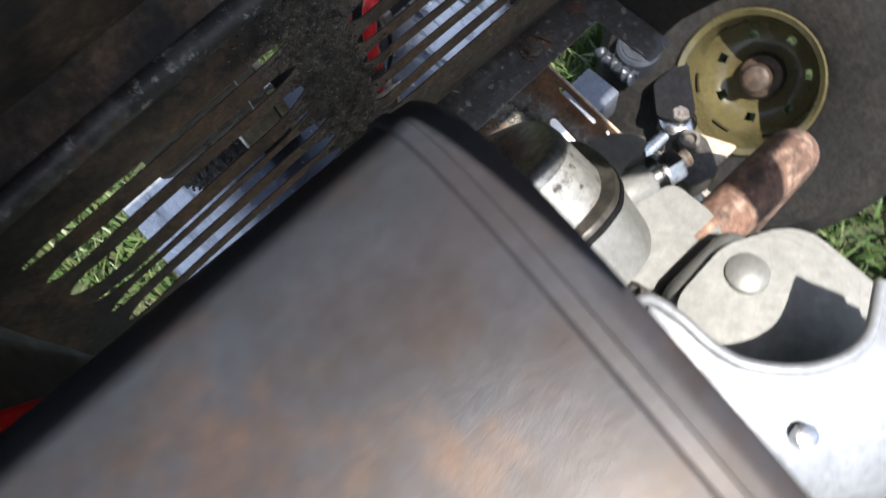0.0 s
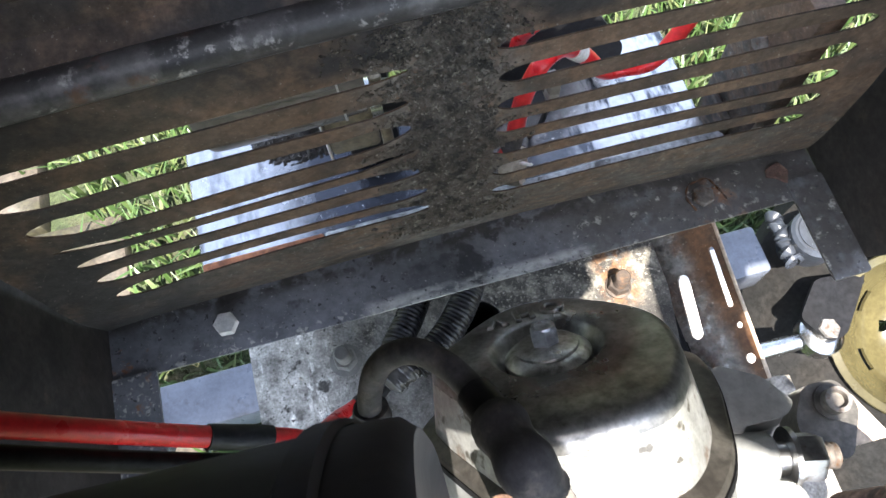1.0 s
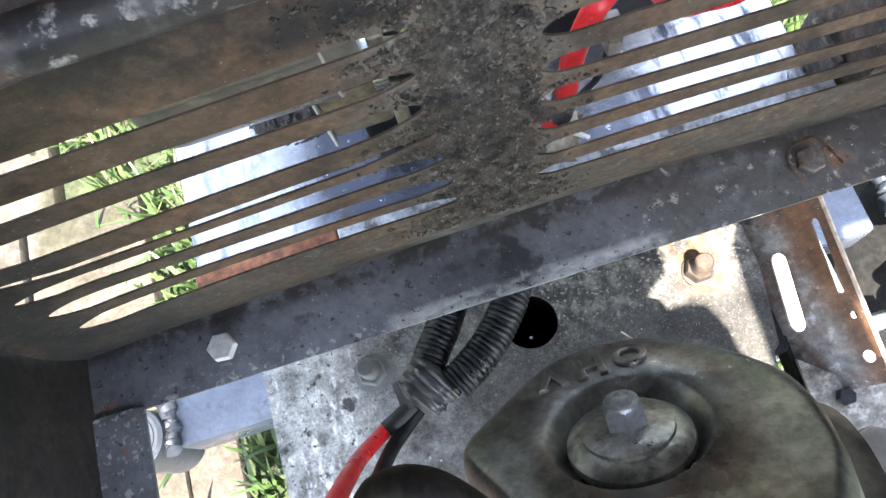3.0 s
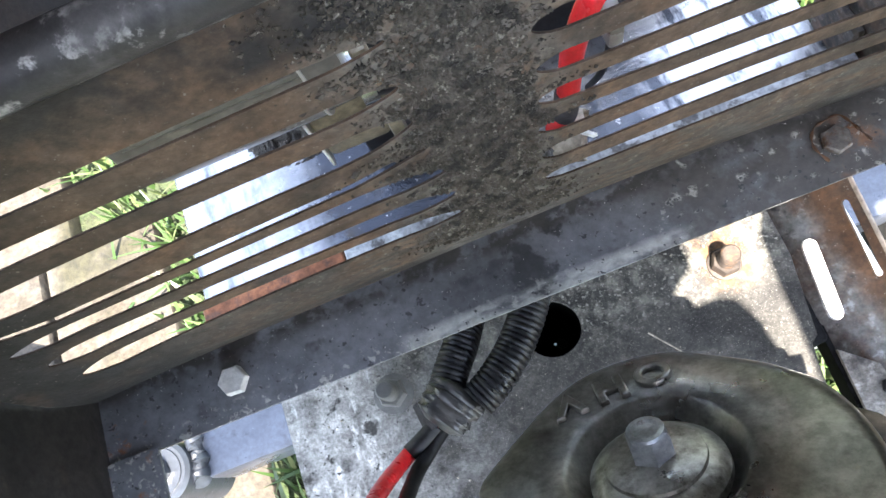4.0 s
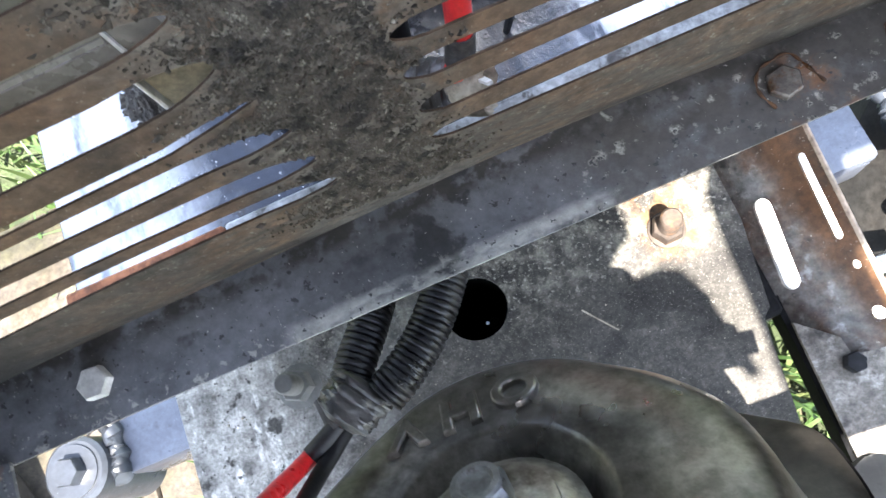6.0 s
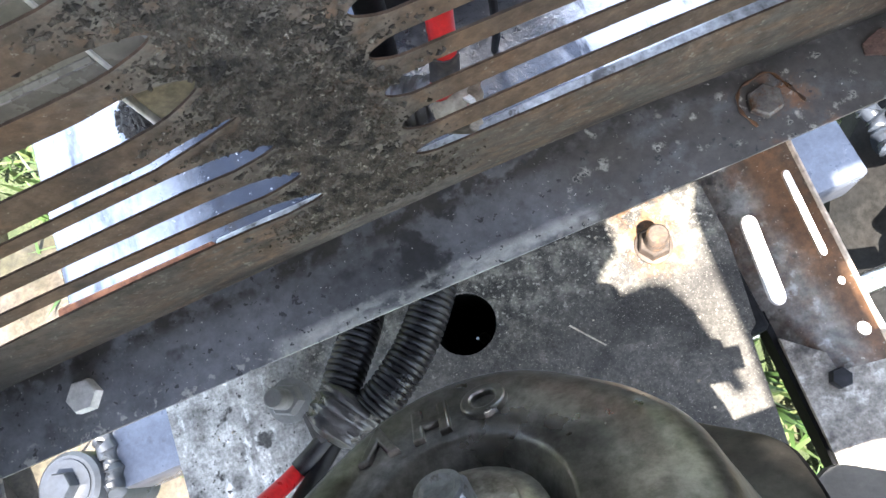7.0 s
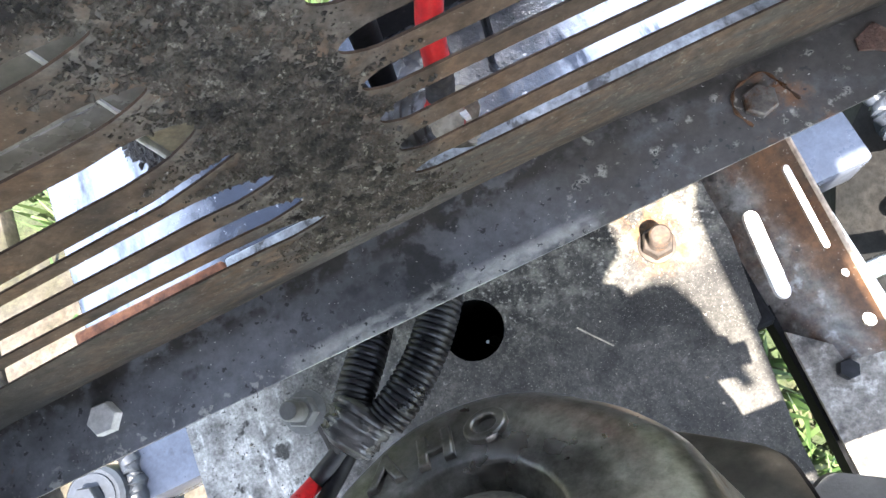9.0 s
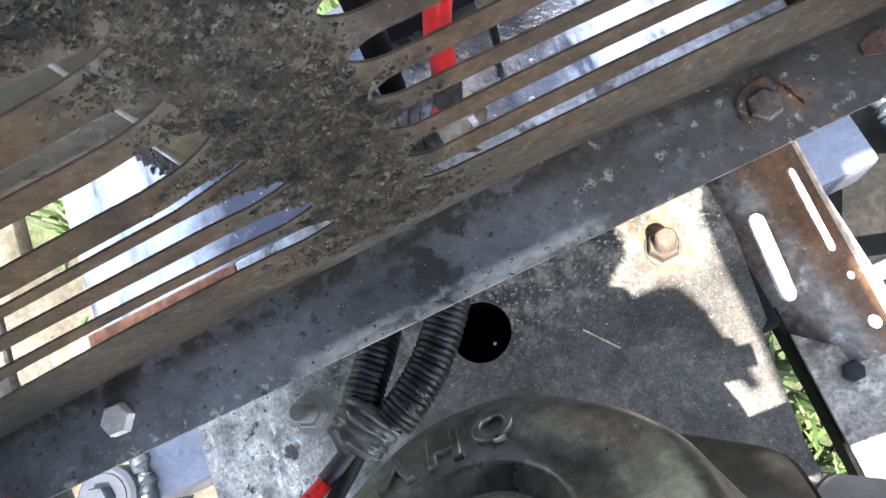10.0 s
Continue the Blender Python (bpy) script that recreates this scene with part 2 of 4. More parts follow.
# broad brown by y paints a blurred reflection; the lighter blotches are rust
M_DRUM = mat("housing_paint", (0.044, 0.05, 0.064), (0.035, 0.039, 0.049), (0.05, 0.038, 0.031), rough=0.48, coarse=9, metal=0.2, patch=(0.55, 0.75), patch_scale=18, layers=[((0.036, 0.023, 0.017), 14, 0.34, 0.6, 6, 1, ((1, -0.16, -0.225),)), ((0.075, 0.048, 0.036), 26, 0.54, 0.66, 5, 1, ((1, -0.14, -0.2),))], bump=0.12, spec=0.35, grain=0.2)
M_TUBE = mat("weathered_tube", (0.5, 0.47, 0.43), (0.4, 0.36, 0.31), (0.2, 0.11, 0.07), rough=0.32, metal=0.5, patch=(0.5, 0.7), patch_scale=60, bump=0.2, grain=0.3)
M_BOOT = mat("dusty_rubber", (0.05, 0.047, 0.05), (0.032, 0.03, 0.033), (0.1, 0.085, 0.075), rough=0.7, spec=0.3, patch=(0.55, 0.7), patch_scale=70, bump=0.4)
M_RUBBER = mat("black_rubber", (0.012, 0.012, 0.014), (0.018, 0.018, 0.02), (0.06, 0.056, 0.05), rough=0.45, spec=0.25, patch=(0.66, 0.74), patch_scale=260, bump=0.2)
M_LOOM = mat("loom_plastic", (0.011, 0.011, 0.0125), (0.016, 0.016, 0.018), (0.045, 0.043, 0.04), rough=0.34, spec=0.38, patch=(0.66, 0.76), patch_scale=200, bump=0.15)
M_TAPE = mat("tape", (0.02, 0.02, 0.021), (0.035, 0.033, 0.032), (0.12, 0.11, 0.092), rough=0.26, patch=(0.58, 0.72), patch_scale=110, bump=0.3, bump_size=0.001, grain=0.3)
M_RED = mat("red_cable", (0.7, 0.022, 0.028), (0.58, 0.018, 0.02), rough=0.35, bump=0.1, grain=0.3)
M_BLACK = mat("black_cable", (0.009, 0.009, 0.01), rough=0.5, spec=0.12)
M_VOID = mat("hole_shade", (0.004, 0.004, 0.004), rough=0.9, spec=0.02)
M_PIPE = mat("rusty_pipe", (0.16, 0.088, 0.062), (0.09, 0.052, 0.04), (0.3, 0.2, 0.155), rough=0.85, coarse=30, patch=(0.5, 0.66), patch_scale=75, bump=0.8, bump_size=0.0015, dark=(0.06, 0.04, 0.032), dark_scale=70, dark_at=(0.52, 0.64))
# pale ends and dark stretches by x paint reflections and shade into the metal
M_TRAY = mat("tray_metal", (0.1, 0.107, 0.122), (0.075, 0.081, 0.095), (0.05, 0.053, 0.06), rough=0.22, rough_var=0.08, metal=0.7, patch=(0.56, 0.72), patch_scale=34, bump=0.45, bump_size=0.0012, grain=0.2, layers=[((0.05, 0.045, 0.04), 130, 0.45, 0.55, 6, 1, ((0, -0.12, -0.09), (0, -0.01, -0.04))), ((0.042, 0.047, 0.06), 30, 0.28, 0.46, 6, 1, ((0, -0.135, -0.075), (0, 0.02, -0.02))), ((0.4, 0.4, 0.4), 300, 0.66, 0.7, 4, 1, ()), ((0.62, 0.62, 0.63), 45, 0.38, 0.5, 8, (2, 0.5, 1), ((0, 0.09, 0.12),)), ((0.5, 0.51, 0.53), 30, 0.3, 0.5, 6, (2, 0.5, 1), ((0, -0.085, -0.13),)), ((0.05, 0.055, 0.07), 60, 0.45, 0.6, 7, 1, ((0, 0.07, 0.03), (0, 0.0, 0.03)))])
M_RIM = mat("olive_rim", (0.075, 0.064, 0.03), (0.055, 0.046, 0.021), (0.05, 0.036, 0.02), rough=0.2, patch=(0.6, 0.74), patch_scale=25, bump=0.1, grain=0.3)
M_FOOT = mat("dusty_pale_steel", (0.26, 0.235, 0.205), (0.17, 0.15, 0.128), (0.4, 0.37, 0.33), rough=0.85, coarse=40, fine=500, patch=(0.55, 0.66), patch_scale=140, bump=0.6, dark=(0.07, 0.062, 0.055), dark_scale=50, dark_at=(0.58, 0.68))
M_LENS = mat("lamp_plastic", (0.2, 0.185, 0.16), (0.15, 0.138, 0.118), (0.26, 0.24, 0.2), rough=0.3, patch=(0.6, 0.74), bump=0.1, grain=0.3)
M_TYRE = mat("tyre", (0.014, 0.0135, 0.013), (0.02, 0.018, 0.016), rough=0.85, bump=0.4, spec=0.15)
M_SOIL = mat("soil", (0.036, 0.048, 0.018), (0.028, 0.045, 0.013), (0.06, 0.052, 0.03), rough=0.95, coarse=6, fine=90, patch=(0.5, 0.7), patch_scale=12, bump=0.8, bump_size=0.01)
M_STONE = mat("tan_stone", (0.062, 0.05, 0.037), (0.046, 0.036, 0.024), (0.08, 0.07, 0.055), rough=0.85, coarse=12, fine=180, patch=(0.52, 0.68), patch_scale=20, bump=0.5, bump_size=0.002, dark=(0.03, 0.026, 0.012), dark_scale=9, dark_at=(0.5, 0.6))


def grass_material():
    m = bpy.data.materials.new("grass_blade")
    m.use_nodes = True
    n, l = m.node_tree.nodes, m.node_tree.links
    b = n["Principled BSDF"]
    g = n.new("ShaderNodeNewGeometry")
    r = n.new("ShaderNodeValToRGB")
    r.color_ramp.elements[0].color = (0.03, 0.06, 0.014, 1)
    r.color_ramp.elements[1].color = (0.11, 0.125, 0.05, 1)
    e = r.color_ramp.elements.new(0.6)
    e.color = (0.05, 0.09, 0.024, 1)
    l.new(g.outputs["Random Per Island"], r.inputs[0])
    l.new(r.outputs[0], b.inputs["Base Color"])
    b.inputs["Roughness"].default_value = 0.45
    return m


M_GRASS = grass_material()


# ---- builders ----
def thing(name, at=(0, 0, 0), label="", category="", group="", kind=""):
    e = new(name)
    e.location = at
    e.empty_display_size = 0.02
    return tagged(e, label, category, group, kind)


def mesh_object(name, bm, material, smooth=40):
    bmesh.ops.recalc_face_normals(bm, faces=bm.faces)
    me = bpy.data.meshes.new(name)
    bm.to_mesh(me)
    bm.free()
    me.materials.append(material)
    if smooth:
        me.shade_smooth()
        me.set_sharp_from_angle(angle=radians(smooth))
    return new(name, me)


def part(name, bm, material, parent, label="", smooth=40):
    """Links bm, made in world coordinates, as one mesh under parent."""
    ob = mesh_object(name, bm, material, smooth)
    ob.parent = parent
    base = parent
    shift = Vector()
    while base:
        shift += base.location
        base = base.parent
    ob.matrix_parent_inverse = Matrix.Translation(-shift)
    return tagged(ob, label)


def box(bm, x0, x1, y0, y1, z0, z1, bevel=0.0, segs=2, m=None):
    r = bmesh.ops.create_cube(bm, size=1.0)
    vs = r["verts"]
    for v in vs:
        v.co = Vector(((x0 + x1) / 2 + v.co.x * (x1 - x0), (y0 + y1) / 2 + v.co.y * (y1 - y0), (z0 + z1) / 2 + v.co.z * (z1 - z0)))
    if bevel:
        es = list({e for v in vs for e in v.link_edges})
        out = bmesh.ops.bevel(bm, geom=es, offset=bevel, segments=segs, affect="EDGES", profile=0.5)
        vs = list({v for f in out["faces"] for v in f.verts} | {v for v in vs if v.is_valid})
    if m:
        for v in vs:
            v.co = m @ v.co
    return bm


def thicken(bm, t):
    bmesh.ops.recalc_face_normals(bm, faces=bm.faces)
    bmesh.ops.solidify(bm, geom=bm.faces[:], thickness=t)
    return bm


def fresh():
    return bmesh.new()


def axis_frame(axis):
    z = Vector(axis).normalized()
    x = z.orthogonal().normalized()
    return x, z.cross(x), z


def lathe(bm, at, axis, profile, seg=28, spin=0.0, cap=True):
    """Turns (radius, height) pairs round an axis."""
    at, (x, y, z) = Vector(at), axis_frame(axis)
    rings = []
    for r, h in profile:
        rings.append([bm.verts.new(at + z * h + (x * math.cos(a) + y * math.sin(a)) * r)
                      for a in (spin + 2 * math.pi * i / seg for i in range(seg))])
    for a, b in zip(rings, rings[1:]):
        for i in range(seg):
            bm.faces.new((a[i], a[(i + 1) % seg], b[(i + 1) % seg], b[i]))
    if cap:
        bm.faces.new(rings[0])
        bm.faces.new(rings[-1])
    return bm


def hexagon(bm, at, axis, across, height, spin=0.0):
    r = across / math.sqrt(3)
    return lathe(bm, at, axis, [(r, 0), (r, height * 0.82), (r * 0.9, height)], 6, spin)


def smooth_path(points, per=10):
    """Catmull-Rom through the points."""
    p = [Vector(q) for q in points]
    p = [p[0] * 2 - p[1]] + p + [p[-1] * 2 - p[-2]]
    out = []
    for i in range(1, len(p) - 2):
        for k in range(per):
            t = k / per
            out.append(0.5 * (2 * p[i] + (p[i + 1] - p[i - 1]) * t + (2 * p[i - 1] - 5 * p[i] + 4 * p[i + 1] - p[i + 2]) * t * t
                              + (3 * p[i] - p[i - 1] - 3 * p[i + 1] + p[i + 2]) * t ** 3))
    out.append(p[-2])
    return out


def tube(bm, path, radius, seg=16, cap=True):
    """A round tube along a list of points; radius is a number or a function of the length along it."""
    x = None
    length, rings = 0.0, []
    for i, p in enumerate(path):
        d = (path[min(i + 1, len(path) - 1)] - path[max(i - 1, 0)]).normalized()
        x = (d.orthogonal() if x is None else x - d * x.dot(d)).normalized()
        y = d.cross(x)
        if i:
            length += (p - path[i - 1]).length
        r = radius(length) if callable(radius) else radius
        rings.append([bm.verts.new(p + (x * math.cos(a) + y * math.sin(a)) * r) for a in (2 * math.pi * k / seg for k in range(seg))])
    for a, b in zip(rings, rings[1:]):
        for i in range(seg):
            bm.faces.new((a[i], a[(i + 1) % seg], b[(i + 1) % seg], b[i]))
    if cap:
        bm.faces.new(rings[0])
        bm.faces.new(rings[-1])
    return bm


def resample(path, step):
    out, left = [path[0]], step
    for a, b in zip(path, path[1:]):
        seg = (b - a).length
        while left <= seg:
            out.append(a.lerp(b, left / seg))
            left += step
        left -= seg
    return out


def rounded(corners, radius, segs=5):
    """A polygon's outline with rounded corners."""
    out, n = [], len(corners)
    for i in range(n):
        p, a, b = Vector(corners[i]), Vector(corners[i - 1]), Vector(corners[(i + 1) % n])
        u, v = (a - p), (b - p)
        r = min(radius, u.length * 0.45, v.length * 0.45)
        s, e = p + u.normalized() * r, p + v.normalized() * r
        for k in range(segs + 1):
            t = k / segs
            out.append(s * (1 - t) ** 2 + p * 2 * t * (1 - t) + e * t * t)
    return out


def circle(cx, cy, r, seg=28):
    return [Vector((cx + r * math.cos(2 * math.pi * i / seg), cy + r * math.sin(2 * math.pi * i / seg))) for i in range(seg)]


def slot2(a, b, r, seg=8):
    """A slot's outline: a line a-b thickened by r with round ends."""
    a, b = Vector(a), Vector(b)
    d = (b - a).normalized()
    base = math.atan2(d.y, d.x)
    out = [b + Vector((math.cos(t), math.sin(t))) * r for t in (base - math.pi / 2 + math.pi * k / seg for k in range(seg + 1))]
    return out + [a + Vector((math.cos(t), math.sin(t))) * r for t in (base + math.pi / 2 + math.pi * k / seg for k in range(seg + 1))]


def sheet(bm, outline, holes, thick, m=None):
    """A flat sheet with holes: an outline in its own plane, thick downwards, placed by m."""
    loops, edges = [], []
    for loop in [outline] + list(holes):
        vs = [bm.verts.new((p[0], p[1], 0)) for p in loop]
        loops.append(vs)
        edges += [bm.edges.new((vs[i], vs[(i + 1) % len(vs)])) for i in range(len(vs))]
    made = bmesh.ops.triangle_fill(bm, use_beauty=True, use_dissolve=False, edges=edges, normal=(0, 0, 1))
    faces = [f for f in made["geom"] if isinstance(f, bmesh.types.BMFace)]
    ext = bmesh.ops.extrude_face_region(bm, geom=faces)
    low = [v for v in ext["geom"] if isinstance(v, bmesh.types.BMVert)]
    for v in low:
        v.co.z -= thick
    if m:
        for v in {v for loop in loops for v in loop} | set(low):
            v.co = m @ v.co
    return bm


def loft(bm, loops, cap_start=True, cap_end=True):
    rings = [[bm.verts.new(p) for p in loop] for loop in loops]
    for a, b in zip(rings, rings[1:]):
        n = len(a)
        for i in range(n):
            bm.faces.new((a[i], a[(i + 1) % n], b[(i + 1) % n], b[i]))
    if cap_start:
        bm.faces.new(rings[0])
    if cap_end:
        bm.faces.new(rings[-1])
    return rings


# ---- ground ----
GROUND = -0.42
bm = fresh()
N = 40
edge = [-150.0, -20.0, -4.0] + [-1.2 + 2.4 * i / N for i in range(N + 1)] + [4.0, 20.0, 150.0]
grid = [[bm.verts.new((x, y, GROUND + (0.012 * noise.noise((x * 5, y * 5, 0)) if abs(x) < 2 and abs(y) < 2 else 0))) for x in edge] for y in edge]
for j in range(len(edge) - 1):
    for i in range(len(edge) - 1):
        bm.faces.new((grid[j][i], grid[j][i + 1], grid[j + 1][i + 1], grid[j + 1][i]))
tagged(mesh_object("ground", bm, M_SOIL), "grassy earth under the tractor", "ground", kind="structure")


def paved(x, y):
    return x < (-0.365 - 0.66 * max(0.0, y - 0.27) if y > 0.06 else -0.304)


# grass, blade by blade
def grass():
    rng = np.random.default_rng(5)
    verts, faces = [], []
    count = 0
    while count < 26000:
        far = count >= 16000
        x, y = (rng.normal(0.0, 1.1), rng.normal(0.2, 1.0)) if far else (rng.uniform(-0.75, 0.85), rng.uniform(-0.45, 0.85))
        if paved(x, y) and x > -1.1 and (y < 1.15) and rng.random() > 0.03:
            continue
        if far and abs(x) < 0.7 and abs(y - 0.2) < 0.6:
            continue
        count += 1
        h, w = rng.uniform(0.03, 0.085), rng.uniform(0.0016, 0.0034) * (2.0 if far else 1.0)
        a, lean = rng.uniform(0, 2 * math.pi), rng.uniform(0.1, 0.85)
        dx, dy = math.cos(a), math.sin(a)
        px, py = -dy * w, dx * w
        b = len(verts)
        for k, s in ((0, 1.0), (0.4, 0.95), (0.75, 0.6)):
            ox, oy, oz = x + dx * lean * h * k * k, y + dy * lean * h * k * k, GROUND - 0.004 + h * k * (1 - 0.35 * lean * k)
            verts += [(ox - px * s, oy - py * s, oz), (ox + px * s, oy + py * s, oz)]
        verts.append((x + dx * lean * h, y + dy * lean * h, GROUND + h * (1 - 0.35 * lean)))
        faces += [(b, b + 1, b + 3, b + 2), (b + 2, b + 3, b + 5, b + 4), (b + 4, b + 5, b + 6)]
    me = bpy.data.meshes.new("grass")
    me.from_pydata(verts, [], faces)
    me.materials.append(M_GRASS)
    me.shade_smooth()
    tagged(new("grass", me), "sunlit green lawn grass with dry yellow blades", "grass", kind="stuff")


grass()

paving = thing("paving", (-0.5, 0.1, GROUND), "tan stone paving slabs beside the grass", "paving", kind="structure")
rng = random.Random(3)
for j in range(-3, 9):
    for i in range(5):
        y0 = -0.3 + 0.16 * j
        x1 = -0.372 - 0.15 * i - 0.66 * max(0.0, y0 - 0.19) + rng.uniform(-0.004, 0.004)
        bm = fresh()
        box(bm, x1 - 0.143, x1, y0, y0 + 0.153, GROUND - 0.03, GROUND + 0.022 + rng.uniform(-0.003, 0.003), 0.006)
        part("slab", bm, M_STONE, paving)
for y0 in (-0.27, -0.11):
    bm = fresh()
    box(bm, -0.367, -0.309, y0, y0 + 0.155, GROUND - 0.03, GROUND + 0.021, 0.006)
    part("slab", bm, M_STONE, paving)


# ---- front shell of the tractor ----
shell = thing("front_shell", (0, 0.02, 0), "dark painted sheet-metal front shell with a slotted grille, dusty inside", "tractor grille")


def grille_y(x, z=0.1):
    """The sheet bows a little and flares outwards at its foot."""
    return 0.0173 - 0.0042 * ((x + 0.012) / 0.185) ** 2 + 0.0052 * max(0.0, 1 - z / 0.045) ** 2


ROWS_Z = [0.056 + 0.02155 * k for k in range(7)]
# half heights of the slots, and how far the bent bars carry their middles up or down
LEFT_HALF, LEFT_SHIFT = [0.0068, 0.0066, 0.0054, 0.0022, 0.0082, 0.0052, 0.0032], [0.002, 0.002, 0.0025, -0.0055, -0.004, -0.0015, 0.0]
RIGHT_HALF, RIGHT_SHIFT = [0.0048, 0.0062, 0.0062, 0.0058, 0.0056, 0.0056, 0.004], [0.0, 0.0, 0.0005, 0.0, -0.0005, 0.0, 0.0]
LEFT, RIGHT, INNER_L, INNER_R = -0.197, 0.205, -0.0172, 0.0185
TIP_IN = [0.0, 0.0, 0.0, 0.002, 0.003, 0.003, 0.001]


def slot(x, k):
    """The slot's middle height and half height at x; no opening gives 0."""
    if x < 0:
        a, b, h, up = LEFT, INNER_L - TIP_IN[k], LEFT_HALF[k], LEFT_SHIFT[k]
    else:
        a, b, h, up = INNER_R + 0.5 * TIP_IN[k], RIGHT, RIGHT_HALF[k], RIGHT_SHIFT[k]
    d = min(x - a, b - x)
    if d <= 0:
        return ROWS_Z[k], 0.0
    round_, long_ = (0.016, 0.03) if x < 0 else (0.008, 0.02)
    return ROWS_Z[k] + up * min(1.0, d / long_), h * min(1.0, math.sqrt(d / round_))


def grille():
    bm = fresh()
    xs = {-0.2275, 0.2335, -0.212, 0.218, 0.0, -0.008, 0.008}
    for a, b in ((LEFT, INNER_L), (INNER_R, RIGHT)):
        xs |= {a + (b - a) * k / 34 for k in range(35)}
        xs |= {a + d for d in (0.0006, 0.0018, 0.0035, 0.0075, 0.011)} | {b - d for d in (0.0006, 0.0018, 0.0035, 0.0075, 0.011)}
    for k in range(7):
        for e, sg in ((INNER_L - TIP_IN[k], -1), (INNER_R + 0.5 * TIP_IN[k], 1)):
            xs |= {e + sg * d for d in (0.0, 0.0005, 0.0016)}
    cols = []
    for x in sorted(xs):
        levels = [0.0, 0.004, 0.009, 0.016, 0.026, 0.038]
        flat = set()
        first = len(levels)
        for k in range(7):
            z, h = slot(x, k)
            if h == 0.0:
                flat.add(first + 2 * k + 1)
            levels += [z - h, z + h]
        levels.append(0.222)
        col = []
        for i, z in enumerate(levels):
            dent = 0.0006 * math.sin(x * 23 + z * 70)
            col.append(col[-1] if i in flat else bm.verts.new((x, grille_y(x, z) + dent, z)))
        cols.append(col)
    for a, b in zip(cols, cols[1:]):
        for i in range(len(a) - 1):
            if i >= first and (i - first) % 2 == 0 and i < len(a) - 2:
                continue
            f = []
            for v in (a[i], b[i], b[i + 1], a[i + 1]):
                if v not in f:
                    f.append(v)
            if len(f) > 2:
                bm.faces.new(f)
    thicken(bm, 0.0009)
    bm.normal_update()
    for f in bm.faces:
        f.material_index = 1 if abs(f.normal.y) < 0.5 and f.calc_center_median().z > 0.03 else 0
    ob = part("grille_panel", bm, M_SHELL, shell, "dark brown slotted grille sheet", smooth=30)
    ob.data.materials.append(M_CUT)


grille()

# dried dirt on the middle pillar: angular crumbs from a fine scatter
def dirt_crust():
    rng = np.random.default_rng(11)
    verts, faces = [], []
    tri = ((0, 1, 2), (0, 2, 3), (0, 3, 1), (4, 2, 1), (4, 3, 2), (4, 1, 3))
    made = 0
    while made < 24000:
        z = rng.uniform(0.022, 0.215)
        x = rng.normal(-0.005, 0.0115 + 0.006 * math.sin(z * 40) ** 2)
        if not -0.055 < x < 0.045 or any(h and abs(z - m) < h + 0.0012 for m, h in (slot(x, k) for k in range(7))):
            continue
        if noise.noise((x * 160, z * 160, 3)) < rng.uniform(-0.6, 0.3):
            continue
        made += 1
        r = rng.uniform(0.00018, 0.0005) + 0.001 * rng.random() ** 9
        c = Vector((x, grille_y(x, z) - 0.0013 - 0.5 * r, z))
        a0 = rng.uniform(0, 6.3)
        sx, sz = rng.uniform(0.6, 1.9), rng.uniform(0.5, 1.2)
        b0 = len(verts)
        verts.append(c + Vector((0, -r * 0.9, 0)))
        for k in range(3):
            q = a0 + k * 2.09 + rng.uniform(-0.4, 0.4)
            verts.append(c + Vector((math.cos(q) * r * sx, 0, math.sin(q) * r * sz)))
        verts.append(c + Vector((0, r, 0)))
        faces += [tuple(b0 + i for i in f) for f in tri]
    me = bpy.data.meshes.new("dirt_crust")
    me.from_pydata(verts, [], faces)
    me.materials.append(M_GRIME)
    ob = new("dirt_crust", me)
    ob.parent = shell
    ob.matrix_parent_inverse = Matrix.Translation(-shell.location)
    tagged(ob, "crumbly dried dirt", kind="stuff")


dirt_crust()

# bottom flange with its side returns
bm = fresh()
sheet(bm, [(-0.228, -0.0183), (0.232, -0.0183), (0.232, 0.022), (-0.228, 0.022)], [], 0.0014)
part("bottom_flange", bm, M_FLANGE, shell, "blue-black flange with worn paint")
for x0, x1, y0, y1 in ((-0.2285, -0.2003, -0.13, -0.0165), (0.2085, 0.2325, -0.075, -0.005)):
    bm = fresh()
    sheet(bm, rounded([(x0, y0), (x1, y0), (x1, y1), (x0, y1)], 0.002, 2), [], 0.002, pose(0, 0, 0.0022))
    part("side_flange", bm, M_FLANGE, shell, "separate flange piece lapped over the end")
# the last points carry the hood on, unseen, to shade flange and grille
HOOD = [(0.018, 0.231), (0.028, 0.236), (0.032, 0.25), (0.02, 0.275), (-0.03, 0.355), (-0.085, 0.448), (-0.118, 0.5), (-0.175, 0.592), (-0.232, 0.68), (-0.4, 0.94)]
for s_ in (-1, 1):
    bm = fresh()
    x0 = -0.2275 if s_ < 0 else 0.2335
    back_ = ([(0.03, -0.002), (-0.13, -0.002), (-0.122, 0.12), (-0.14, 0.25), (-0.16, 0.42), (-0.2, 0.56), (-0.236, 0.682)] if s_ < 0 else
             [(0.03, -0.002), (-0.065, -0.002), (-0.076, 0.03), (-0.11, 0.095), (-0.15, 0.135), (-0.21, 0.16), (-0.32, 0.19), (-0.32, 0.48), (-0.3, 0.6), (-0.245, 0.69)])
    edge_ = back_ + [(y + 0.004, z) for y, z in reversed(HOOD)]
    vs = [bm.verts.new((x0 + s_ * 0.03 * max(0, z), y, z)) for y, z in edge_]
    bm.faces.new(vs)
    thicken(bm, 0.002)
    part("side_wall", bm, M_SIDE, shell, "blackened side wall")
bm = fresh()
